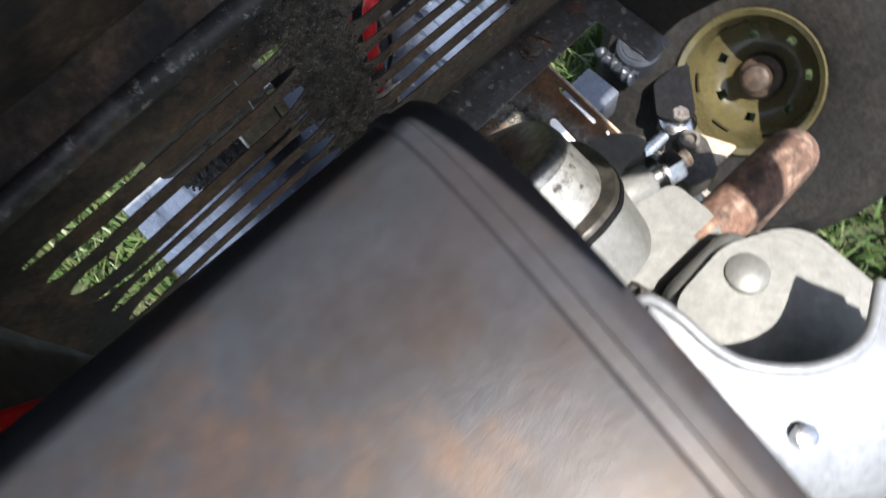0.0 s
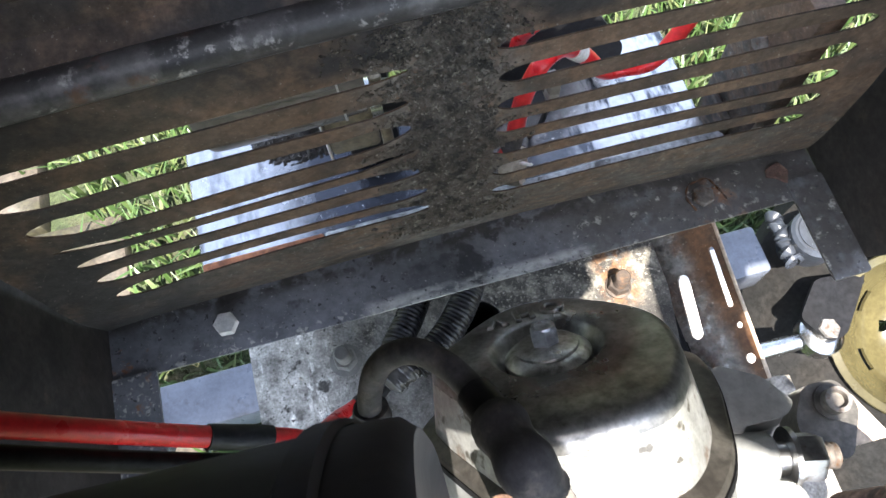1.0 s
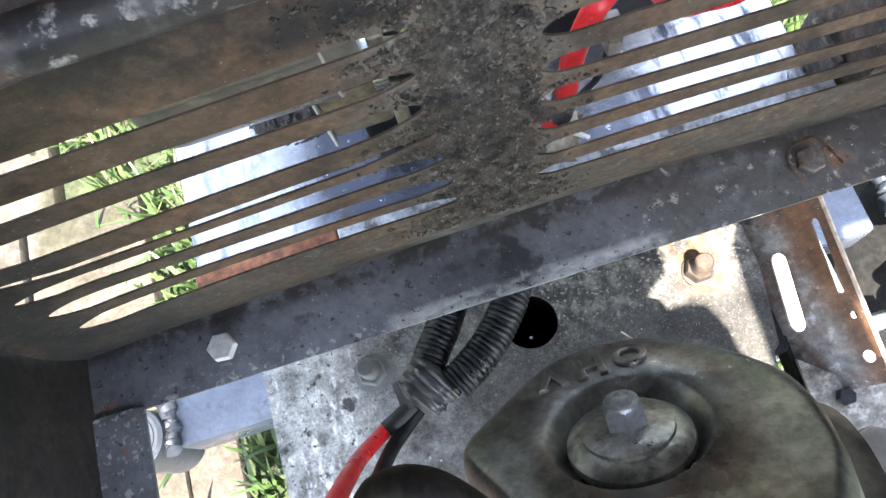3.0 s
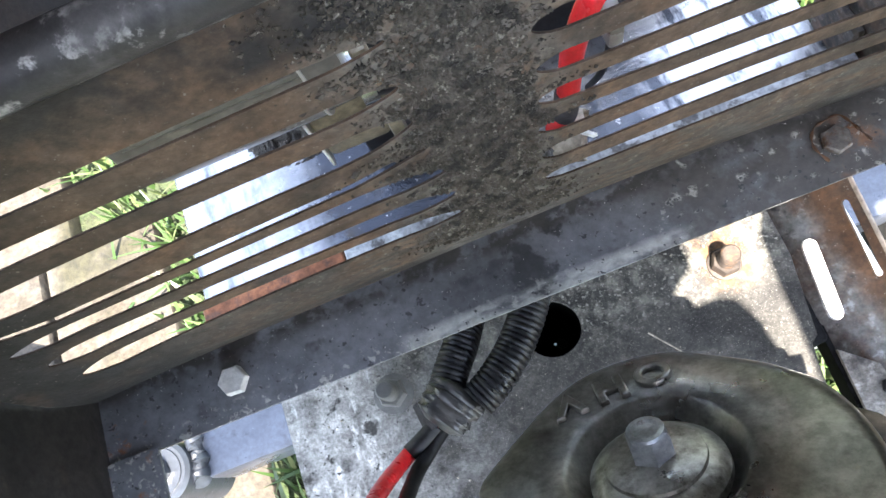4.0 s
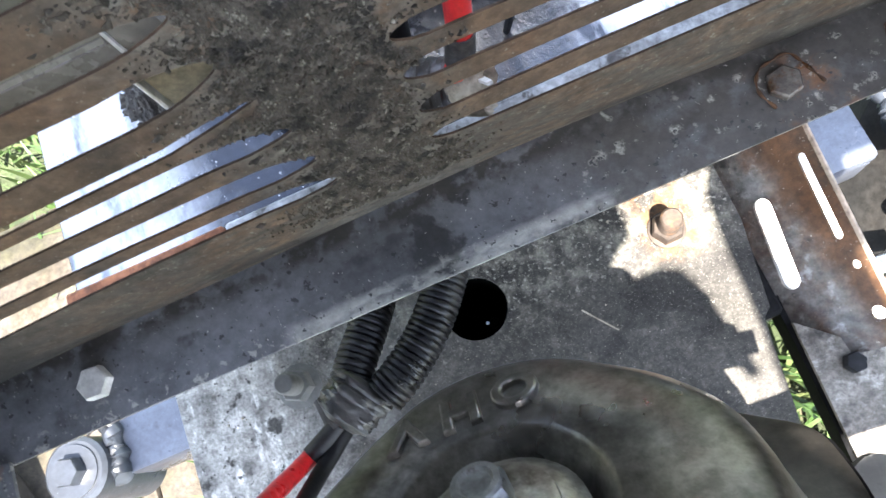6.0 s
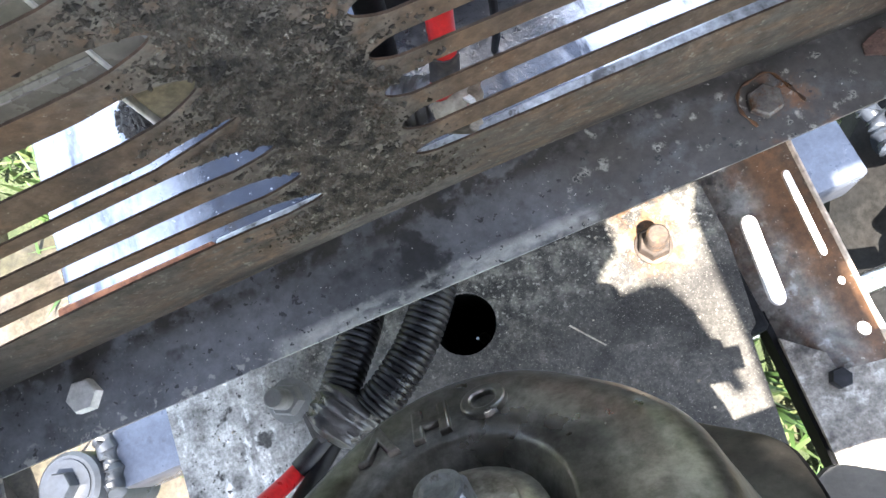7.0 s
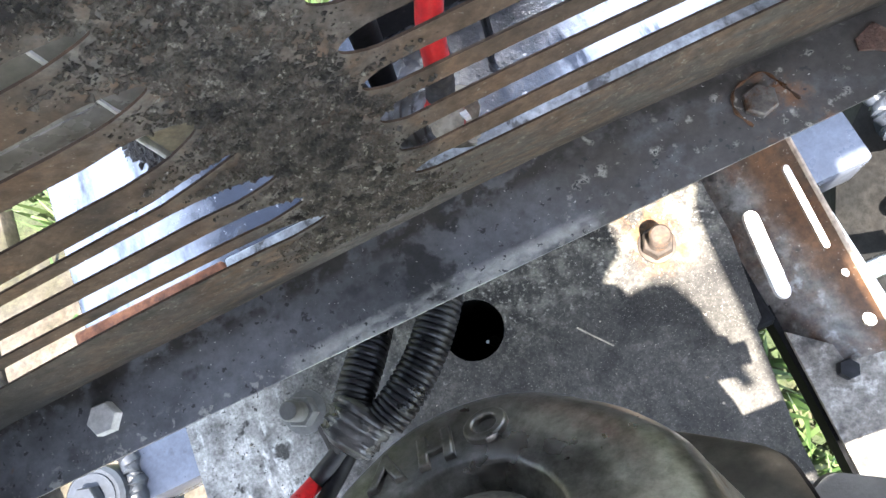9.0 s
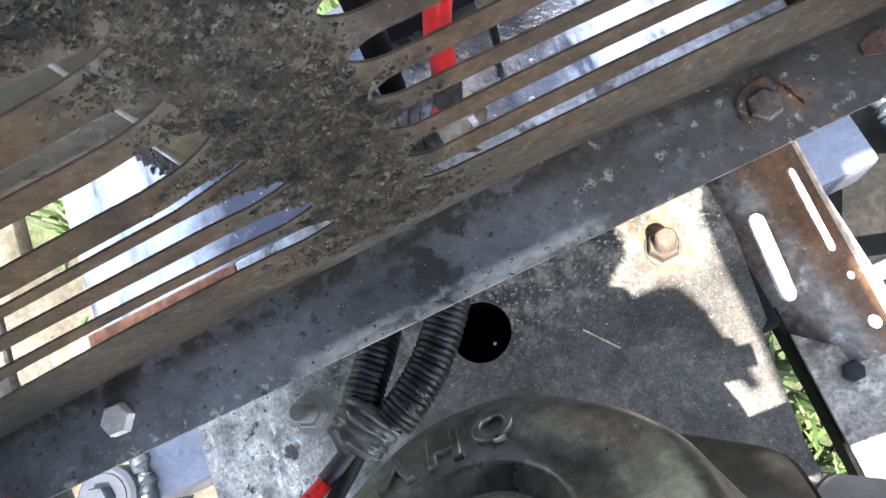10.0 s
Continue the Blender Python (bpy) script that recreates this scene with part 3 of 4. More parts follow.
tube(bm, [Vector((-0.228 + 0.46 * k / 40, grille_y(-0.2 + 0.4 * k / 40) - 0.001, 0.2265)) for k in range(41)], 0.0075, 14)
part("top_bead", bm, M_BEAD, shell, "glossy black rolled bead with paint chips")
bm = fresh()
prof = HOOD + [(y + 0.003, z + 0.003) for y, z in reversed(HOOD)]
# left edge flares out of view to keep the sun off the grille's end
loft(bm, [[Vector((x + (0.02 * z if x > 0 else -0.05 * z), y, z)) for y, z in prof] for x in (-0.231, -0.1, 0.1, 0.237)])
part("hood_panel", bm, M_SHELL, shell, "dark dusty underside of the hood")
# added unseen plate: its outline is the wanted shadow, shifted back towards the sun
SHADE_Z = 0.6
SHADE_SHIFT = Vector((-SUN.x, -SUN.y)) / SUN.z * (SHADE_Z + 0.081)
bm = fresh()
sheet(bm, [Vector(p) - SHADE_SHIFT for p in ((-0.036, 0.108), (0.3, 0.108), (0.3, -0.06), (0.178, -0.06), (0.178, -0.118), (0.15, -0.118), (0.135, -0.15), (0.116, -0.15), (0.1178, -0.134), (0.123, -0.0932),
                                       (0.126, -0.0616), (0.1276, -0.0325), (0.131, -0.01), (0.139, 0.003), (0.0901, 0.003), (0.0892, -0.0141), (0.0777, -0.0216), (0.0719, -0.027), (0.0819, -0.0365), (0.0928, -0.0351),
                                       (0.1037, -0.0409), (0.1085, -0.0551), (0.1125, -0.0814), (0.115, -0.1), (0.108, -0.1), (0.104, -0.078), (0.09, -0.073), (0.064, -0.05), (0.056, -0.022), (-0.036, -0.024))], [], 0.0025, pose(0, 0, SHADE_Z))
part("shade_plate", bm, M_SHELL, shell, "unseen stepped plate added under the hood to shape the sunlight")


# bolts in the flange
def hex_bolt(name, at, material, across=0.0127, height=0.0052, spin=0.0, label="", stud=0.0, washer=0.0, group=""):
    t = thing(name, at, label, "bolt", group)
    z = at[2]
    if washer:
        bm = fresh()
        lathe(bm, at, (0, 0, 1), [(washer, 0), (washer, 0.0016), (washer * 0.93, 0.0019)], 28)
        part("washer", bm, material, t)
        z += 0.0019
    bm = fresh()
    hexagon(bm, (at[0], at[1], z), (0, 0, 1), across, height, spin)
    part("head" if not stud else "nut", bm, material, t)
    if stud:
        bm = fresh()
        h0 = z + height - 0.001
        pr = []
        turns = 7
        for k in range(turns * 2):
            pr.append((0.0054 if k % 2 else 0.0048, stud * k / (turns * 2)))
        pr.append((0.0045, stud))
        lathe(bm, (at[0], at[1], h0), (0, 0, 1), pr, 20)
        part("stud", bm, material, t)
    return t


hex_bolt("flange_bolt", (-0.155, 0, 0), M_PALE, 0.0132, 0.0048, 0.2, "pale hex bolt head in the flange", group="flange bolts")
hex_bolt("flange_bolt", (0.155, 0, 0), M_OLDSTEEL, 0.0126, 0.0036, 0.5, "dull hex bolt head ringed with rust", group="flange bolts")
flake = fresh()
loft(flake, [[Vector((0.2, 0.006, z)), Vector((0.209, 0.009, z + 0.001)), Vector((0.2125, 0.001, z + 0.002)), Vector((0.209, -0.007, z + 0.001)), Vector((0.204, -0.0015, z)), Vector((0.1985, 0.001, z))] for z in (0.0005, 0.0015)])
tagged(mesh_object("rust_flake", flake, M_PIPE, 0), "brown curled rust flake lying on the flange", "rust flake")
ringw = fresh()
tube(ringw, smooth_path([(0.1475, -0.0085, 0.0012), (0.1445, 0.001, 0.0016), (0.148, 0.0085, 0.002), (0.1545, 0.0105, 0.002), (0.162, 0.0105, 0.002), (0.1655, 0.002, 0.0026), (0.1675, -0.0075, 0.0045)], 6), lambda q: 0.0006 + 0.0003 * math.sin(q * 900), 7)
tagged(mesh_object("rusty_wire", ringw, M_RUST, 40), "rusty wire bent round a bolt head", "wire")

# ---- frame plate ----
PZ = -0.08
plate = thing("frame_plate", (0, -0.05, PZ), "dusty dark steel frame plate with a round hole", "frame plate")
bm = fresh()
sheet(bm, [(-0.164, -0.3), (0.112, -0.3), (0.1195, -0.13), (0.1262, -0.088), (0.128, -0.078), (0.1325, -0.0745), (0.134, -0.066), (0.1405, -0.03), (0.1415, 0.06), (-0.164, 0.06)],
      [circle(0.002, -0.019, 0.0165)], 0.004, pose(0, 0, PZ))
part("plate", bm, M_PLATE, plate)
# black cup paints the shade inside the hole
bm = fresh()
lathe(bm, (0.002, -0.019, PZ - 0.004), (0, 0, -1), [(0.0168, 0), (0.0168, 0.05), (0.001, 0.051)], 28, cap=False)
part("well", bm, M_VOID, plate, "black cup standing for the shade in the hole")
hex_bolt("frame_bolt", (0.1055, -0.0205, PZ), M_STUD, 0.0145, 0.007, 0.3, "rusty stud and nut in the frame plate", stud=0.0145, washer=0.0095, group="frame bolts")
hex_bolt("frame_bolt", (-0.0975, -0.0205, PZ), M_HEAD, 0.015, 0.008, 0.9, "grey stud and flange nut in the frame plate", stud=0.015, washer=0.0118, group="frame bolts")

hex_bolt("frame_bolt", (0.006, -0.021, PZ - 0.0535), M_BLACK, 0.006, 0.003, 0.3, "small bright bolt deep in the hole", group="frame bolts")
twig = fresh()
tube(twig, smooth_path([(0.0505, -0.041, PZ + 0.0007), (0.057, -0.0495, PZ + 0.0012), (0.063, -0.057, PZ + 0.0007)], 5), 0.0005, 6)
tagged(mesh_object("twig", twig, M_STRAW, 40), "thin dry straw lying on the frame plate", "straw")
crumbs = fresh()
rng = random.Random(21)
for k in range(170):
    x, y = rng.uniform(-0.15, 0.13), rng.uniform(-0.13, 0.0)
    if (x - 0.002) ** 2 + (y + 0.019) ** 2 < 0.0185 ** 2:
        continue
    r = 0.00022 + 0.0006 * rng.random() ** 4
    bmesh.ops.create_icosphere(crumbs, subdivisions=1, radius=r, matrix=Matrix.Translation((x, y, PZ + r * 0.5)))
tagged(mesh_object("crumbs", crumbs, M_STRAW, 0), "pale grit and crumbs scattered on the frame plate", "grit", kind="stuff")

# ---- slotted rail beside the plate ----
# added black block: darkens the gap between plate and rail like shade
channel = thing("gap_filler", (0.13, 0.0, -0.11), "black block put in for the dark gap beside the frame plate", "frame channel")
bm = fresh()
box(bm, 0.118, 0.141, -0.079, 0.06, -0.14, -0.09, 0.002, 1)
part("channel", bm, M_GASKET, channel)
rail = thing("frame_rail", (0.15, -0.06, -0.05), "rust-brown slotted steel frame rail with a bare edge", "frame rail")
RAIL_O, BACK, UP = Vector((0.1415, 0.0, -0.096)), Vector((-0.04, -1, -0.12)).normalized(), Vector((0.75, 0, 0.66)).normalized()
OUT = BACK.cross(UP).normalized()
UP = OUT.cross(BACK).normalized()
RM = Matrix.Translation(RAIL_O) @ Matrix((BACK, UP, OUT)).transposed().to_4x4()
RAIL_TOP, RAIL_END = 0.0515, 0.107
bm = fresh()
sheet(bm, [(-0.06, 0.0), (RAIL_END, 0.006), (RAIL_END, RAIL_TOP + 0.003), (-0.06, RAIL_TOP)],
      [slot2((0.0262, 0.0187), (0.0648, 0.0165), 0.0046), slot2((0.0112, 0.0455), (0.0518, 0.0457), 0.0022),
       circle(0.0675, 0.0474, 0.0021, 14), circle(0.0914, 0.0473, 0.0034, 16)], 0.003, RM)
part("rail_sheet", bm, M_RUST, rail)
bm = fresh()
p0, p1 = RM @ Vector((-0.06, RAIL_TOP, -0.0015)), RM @ Vector((RAIL_END, RAIL_TOP + 0.003, -0.0015))
tube(bm, [p0.lerp(p1, k / 12) for k in range(13)], 0.0017, 8)
part("bare_edge", bm, M_EDGE, rail, "bare bright top edge")
foot = thing("rail_foot", (0.16, -0.16, -0.09), "pale dusty steel foot plate under the rail", "bracket")
bm = fresh()
sheet(bm, [(0.1415, -0.085), (0.1585, -0.1), (0.1704, -0.107), (0.2, -0.112), (0.2, -0.25), (0.132, -0.25), (0.1385, -0.1408), (0.14, -0.1125)], [], 0.003, pose(0, 0, -0.09))
part("plate", bm, M_FOOT, foot)
# black strip paints the shade between rail foot and plate
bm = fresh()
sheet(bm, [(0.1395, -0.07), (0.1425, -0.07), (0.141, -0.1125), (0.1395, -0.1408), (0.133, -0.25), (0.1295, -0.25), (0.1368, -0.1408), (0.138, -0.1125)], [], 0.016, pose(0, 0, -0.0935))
part("lip", bm, M_GASKET, foot, "black strip standing for the shade along the foot's edge")
hex_bolt("frame_bolt", (0.157, -0.1125, -0.0895), M_RUBBER, 0.009, 0.006, 0.3, "small dark bolt beside the rail", group="frame bolts")


# ---- corrugated wiring looms and cables ----
def loom(pts, r, label):
    t = thing("wiring_loom", pts[-1], label, "wiring loom", "wiring looms")
    path = resample(smooth_path(pts, 14), 0.00036)
    pitch = 0.003

    def rad(s):
        k = (s % pitch) / pitch
        return r - 0.0013 * min(1.0, max(0.0, 3.2 * abs(k - 0.5) - 0.75))
    bm = fresh()
    tube(bm, path, rad, 20)
    part("corrugated_sleeve", bm, M_LOOM, t, smooth=30)
    bm = fresh()
    tube(bm, path[-30:], r - 0.002, 14)
    part("inner_wires", bm, M_BLACK, t, "black wires inside")
    return t


loom([(0.014, 0.03, -0.058), (0.0045, 0.008, -0.052), (-0.0085, -0.0125, -0.048), (-0.0235, -0.029, -0.046), (-0.0385, -0.0405, -0.044), (-0.05, -0.0465, -0.044)], 0.0103, "black corrugated wiring loom coming from under the flange")
loom([(-0.031, 0.03, -0.062), (-0.037, 0.006, -0.056), (-0.046, -0.011, -0.05), (-0.0575, -0.0265, -0.046), (-0.0645, -0.037, -0.044)], 0.01, "shorter black corrugated wiring loom beside the other")
wrap = thing("tape_wrap", (-0.062, -0.042, -0.035), "black tape wrapped round two looms", "tape")
bm = fresh()
axis = Vector((-0.019, -0.0135, 0.001))
xx, yy = Vector((0, 0, 1)), Vector((-0.55, 0.83, 0.1)).normalized()
loops = []
for i in range(27):
    k = i / 26
    size = min(1.0, 0.78 + 2.4 * k) * (1.0 - 0.16 * k) * (1.0 if k < 0.86 else 1.0 - 3.2 * (k - 0.86))
    size *= 1.0 + 0.05 * ((i % 6) / 6.0 - 0.5)
    c = Vector((-0.055, -0.037, -0.0445)) + axis * k
    loop = []
    for j in range(44):
        q = 2 * math.pi * j / 44
        d = xx * 0.0105 * math.cos(q) * (1 + 0.1 * math.sin(3 * q)) + yy * 0.0165 * math.sin(q)
        fold = noise.noise((math.cos(q) * 2.2, math.sin(q) * 2.2, k * 7)) + 0.6 * noise.noise((math.cos(q) * 5, math.sin(q) * 5, k * 16))
        loop.append(c + d * size * (1 + 0.13 * fold))
    loops.append(loop)
loft(bm, loops)
part("wrap", bm, M_TAPE, wrap, smooth=28)
bm = fresh()
rows_ = [[bm.verts.new(Vector((-0.073 - 0.011 * a_ + 0.002 * b_, -0.036 - 0.016 * b_, -0.0385 - 0.0012 * (a_ * 3) ** 2 + 0.0012 * noise.noise((a_ * 4, b_ * 4, 2))))) for a_ in (k / 6 for k in range(7))] for b_ in (k / 6 for k in range(7))]
for p_, q_ in zip(rows_, rows_[1:]):
    for i in range(6):
        bm.faces.new((p_[i], p_[i + 1], q_[i + 1], q_[i]))
thicken(bm, 0.0006)
part("loose_flap", bm, M_BOOT, wrap, "dusty loose end of the tape")


def cable(name, pts, r, material, label, cuffs=()):
    t = thing(name, pts[0], label, "cable", "cables")
    bm = fresh()
    path = smooth_path(pts, 12)
    tube(bm, path, r, 14)
    part("wire", bm, material, t)
    for a, b, m in cuffs:
        n = len(path) - 1
        bm = fresh()
        tube(bm, path[int(a * n):int(b * n) + 1], r + 0.0008, 14)
        part("sleeve", bm, m, t)
    return t


cable("battery_cable", [(-0.074, -0.05, -0.046), (-0.086, -0.0555, -0.048), (-0.0965, -0.061, -0.045), (-0.101, -0.075, 0.005), (-0.099, -0.094, 0.075), (-0.0965, -0.1035, 0.118),
                        (-0.102, -0.1035, 0.136), (-0.112, -0.1015, 0.146), (-0.127, -0.0985, 0.156), (-0.15, -0.094, 0.182), (-0.185, -0.087, 0.225), (-0.218, -0.082, 0.262)], 0.0042, M_RED,
      "thick red battery cable with black tape bands", ((0.0, 0.155, M_RUBBER), (0.6, 0.73, M_RUBBER)))
cable("ground_cable", [(-0.072, -0.053, -0.047), (-0.083, -0.061, -0.049), (-0.0925, -0.071, -0.04), (-0.0955, -0.088, 0.005), (-0.0935, -0.105, 0.065), (-0.0935, -0.113, 0.105),
                       (-0.1, -0.1125, 0.126), (-0.112, -0.1105, 0.136), (-0.127, -0.1075, 0.146), (-0.15, -0.103, 0.172), (-0.185, -0.096, 0.215), (-0.218, -0.091, 0.252)], 0.004, M_BLACK,
      "thick black cable beside the red one")

# ---- front axle ----
axle = thing("front_axle", (0, 0.015, -0.275), "blue-grey painted steel front axle with welded ends", "axle")
bm = fresh()
box(bm, -0.304, 0.303, 0.001, 0.05, -0.3, -0.25, 0.004)
part("beam", bm, M_AXLE, axle)
# added white sheet: makes the rail's slots look out on sunlit ground
bm = fresh()
sheet(bm, [(0.19, -0.12), (0.255, -0.12), (0.255, 0.035), (0.19, 0.035)], [], 0.003, pose(0, 0, -0.2465))
part("slot_backing", bm, M_WHITE, axle, "white sheet added behind the rail's slots for the sunlit ground")
for s, x, ky in ((-1, -0.333, 0.0165), (1, 0.352, 0.02)):
    bm = fresh()
    lathe(bm, (x, ky, -0.32), (0, 0, 1), [(0.026, 0), (0.026, 0.085), (0.023, 0.088), (0.016, 0.088)], 28)
    part("kingpin_boss", bm, M_BOSS, axle)
    bm = fresh()
    rw = random.Random(7 + s)
    bead = [Vector((x - s * 0.027 + rw.uniform(-0.002, 0.002), 0.001 + 0.05 * k / 30, -0.2485 + rw.uniform(-0.001, 0.001))) for k in range(31)]
    tube(bm, bead, lambda q: 0.0075 + 0.0022 * math.sin(q * 900), 12)
    part("weld", bm, M_BOSS, axle, "lumpy weld bead")
    bm = fresh()
    hexagon(bm, (x, ky, -0.232), (0, 0, 1), 0.02, 0.012)
    part("kingpin_bolt", bm, M_BOSS, axle)
    bm = fresh()
    lathe(bm, (x, ky, -0.2335), (0, 0, 1), [(0.02, 0), (0.02, 0.003)], 28)
    part("washer", bm, M_BOSS, axle)

# tie rod with its ball end
rod = thing("tie_rod", (0.3, -0.07, -0.27), "bright zinc-plated steering tie rod with a ball end", "tie rod")
bm = fresh()
tube(bm, [Vector((0.15, -0.068, -0.262)), Vector((0.3, -0.0695, -0.262))], 0.0082, 16)
part("rod", bm, M_STEEL, rod)
bm = fresh()
lathe(bm, (0.32, -0.07, -0.273), (0.1, 0.05, 1), [(0.017, 0), (0.021, 0.004), (0.021, 0.018), (0.016, 0.023), (0.011, 0.024)], 28)
part("ball_end", bm, M_STEEL, rod)
bm = fresh()
hexagon(bm, (0.322, -0.069, -0.25), (0.1, 0.05, 1), 0.018, 0.011)
part("nut", bm, M_OLDSTEEL, rod)
arm = thing("steering_arm", (0.34, -0.04, -0.25), "black bent steering arm over the tie rod end", "steering arm")
bm = fresh()
loft(bm, [[Vector((p.x, p.y, z)) for p in rounded([(0.302, -0.052), (0.331, -0.021), (0.381, -0.025), (0.367, -0.043), (0.336, -0.078), (0.318, -0.081)], 0.006, 4)] for z in (-0.2475, -0.241)])
part("arm", bm, M_BLACK, arm)
bm = fresh()
box(bm, 0.352, 0.379, -0.036, -0.0265, -0.3, -0.2475, 0.002)
part("knuckle", bm, M_BLACK, arm)


# wheels: dished rims with a ring of slots
def wheel(at, axis, label):
    t = thing("front_wheel", Vector(at) - axle.location, label)
    t.parent = axle
    a, (x, y, z) = Vector(at), axis_frame(axis)
    bm = fresh()
    pr = [(0.084, -0.05), (0.12, -0.062), (0.165, -0.055), (0.185, -0.03), (0.19, 0), (0.185, 0.03), (0.165, 0.055), (0.12, 0.062), (0.084, 0.05), (0.074, 0.045), (0.072, 0), (0.074, -0.045)]
    lathe(bm, a, z, pr + pr[:1], 48, cap=False)
    part("tyre", bm, M_TYRE, t, "black rubber tyre")
    rim = fresh()
    prof_ = [(0.08, 0.054), (0.075, 0.05), (0.0725, 0.03), (0.071, 0.012), (0.069, 0.0), (0.064, -0.012), (0.056, -0.02), (0.046, -0.026), (0.037, -0.029), (0.027, -0.028)]
    seg = 56
    rings = [[rim.verts.new(a + z * h + (x * math.cos(q) + y * math.sin(q)) * r) for q in (2 * math.pi * i / seg for i in range(seg))] for r, h in prof_]
    for j in range(len(rings) - 1):
        for i in range(seg):
            if (j == 3 and i % 8 in (1, 2, 3)) or (j == 6 and i % 8 in (5, 6)):
                continue
            rim.faces.new((rings[j][i], rings[j][(i + 1) % seg], rings[j + 1][(i + 1) % seg], rings[j + 1][i]))
    thicken(rim, 0.003)
    part("rim", rim, M_RIM, t, "olive-gold bowl-shaped rim with slots")
    hub = fresh()
    lathe(hub, a - z * 0.024, z, [(0.027, 0), (0.024, 0.01), (0.016, 0.014), (0.0145, 0.036), (0.01, 0.039)], 28)
    part("hub", hub, M_STUD, t, "rust-brown hub")
    return t


# leaned far over and placed so its bowl looks right from the camera
wheel((0.428, -0.096, -0.262), (-0.72, -0.05, 0.69), "front wheel with a olive-gold slotted rim on the grass")
wheel((-0.56, -0.02, -0.235), (1, 0.1, 0.25), "front wheel with a olive-gold slotted rim on the paving")

# ---- tray and lamp wiring in front of the grille ----
tray = thing("front_tray", (0, 0.1, -0.03), "blue-grey painted steel tray in front of the grille", "tray")
bm = fresh()
box(bm, -0.1735, 0.1925, 0.036, 0.165, -0.034, -0.03, 0.0015, 1)
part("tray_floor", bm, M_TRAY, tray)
bm = fresh()
box(bm, -0.168, -0.0865, 0.028, 0.0495, -0.034, -0.012, 0.001, 1)
part("rusted_lip", bm, M_LIP, tray, "orange rusted front lip of the tray")
bm = fresh()
box(bm, -0.0855, 0.1925, 0.028, 0.0495, -0.034, -0.012, 0.001, 1)
part("tray_lip", bm, M_WORN, tray, "scuffed grey front lip of the tray")
case = thing("lamp_housing", (-0.085, 0.058, 0.1), "grey-brown ribbed plastic lamp housing behind the grille", "lamp housing")
prof = rounded([(0.046, 0.116), (0.058, 0.098), (0.084, 0.094), (0.088, 0.16), (0.068, 0.184), (0.047, 0.17)], 0.012, 6)


def lamp_ring(x, k):
    return [Vector((x, 0.06 + (p.x - 0.06) * k, 0.127 + (p.y - 0.127) * k)) for p in prof]


bm = fresh()
loft(bm, [lamp_ring(x, k) for x, k in ((-0.12, 0.85), (-0.117, 0.97), (-0.113, 1.0), (-0.0495, 1.0))])
part("case", bm, M_LENS, case)
for z in (0.13, 0.145, 0.16):
    bm = fresh()
    tube(bm, [Vector((-0.113, 0.0475, z)), Vector((-0.05, 0.0475, z))], 0.0022, 8)
    part("rib", bm, M_LENS, case)
bm = fresh()
loft(bm, [lamp_ring(-0.0495, 1.03), lamp_ring(-0.0485, 1.03)])
part("rim", bm, M_PALE, case, "pale worn end rim")
bm = fresh()
loft(bm, [lamp_ring(-0.0485, 0.93), lamp_ring(-0.038, 0.9), lamp_ring(-0.036, 0.8)])
part("end_cap", bm, M_LENS, case, "dark end cap")
bm = fresh()
tube(bm, [Vector((-0.036, 0.06, 0.11)), Vector((-0.03, 0.06, 0.11))], 0.011, 16)
part("contact", bm, M_STEEL, case, "bright metal contact ring")
bm = fresh()
tube(bm, smooth_path([(-0.031, 0.06, 0.11), (-0.015, 0.062, 0.1), (0.0, 0.07, 0.07), (0.005, 0.08, 0.0)], 8), 0.009, 14)
part("socket", bm, M_RUBBER, case, "black rubber socket and lead")
mount = thing("lamp_mount", (-0.03, 0.06, 0.08), "tan plastic lamp mount under the lamp housing", "bracket")
bm = fresh()
box(bm, -0.0335, -0.027, 0.056, 0.066, 0.05, 0.13, 0.002)
part("tab", bm, M_BLOCK, mount)
bm = fresh()
box(bm, -0.064, -0.034, 0.066, 0.078, 0.05, 0.108, 0.003)
part("block", bm, M_BLOCK, mount)
bm = fresh()
box(bm, -0.0655, -0.064, 0.064, 0.079, 0.046, 0.108, 0.0005, 1)
part("edge", bm, M_PALE, mount, "bright metal edge strip")
# added black block: fills the hollow behind the slots with darkness
bm = fresh()
box(bm, -0.056, -0.02, 0.1, 0.15, -0.03, 0.075, 0.004)
part("base", bm, M_RUBBER, mount, "black block put in for the dark hollow behind the slots")
crud = thing("grime_heap", (-0.085, 0.14, -0.03), "heap of black crusted grime on the tray", "grime")
bm = fresh()
bmesh.ops.create_grid(bm, x_segments=60, y_segments=40, size=0.5)
for v in bm.verts:
    x, y = -0.088 + v.co.x * 0.075, 0.14 + v.co.y * 0.05
    rr_ = math.hypot(v.co.x, v.co.y) * 2
    v.co = Vector((x, y, -0.0302 + max(0.0, 1 - rr_) * 0.022 * (0.6 + 0.8 * noise.noise((x * 120, y * 120, 1))) + 0.004 * noise.noise((x * 420, y * 420, 5)) * (rr_ < 1)))
part("crust", bm, M_CRUST, crud)
# added black sheet: stands for the shade behind the lamp wires
dark_back = thing("dark_back_sheet", (0.09, 0.125, -0.03), "black sheet added on the tray for the darkness behind the wires", "panel")
bm = fresh()
sheet(bm, rounded([(0.02, -0.03), (0.15, -0.03), (0.15, -0.005), (0.118, 0.05), (0.084, 0.056), (0.076, 0.1), (0.02, 0.1)], 0.006, 4), [], 0.003, Matrix.Translation((0, 0.128, 0)) @ Matrix.Rotation(math.pi / 2, 4, "X"))
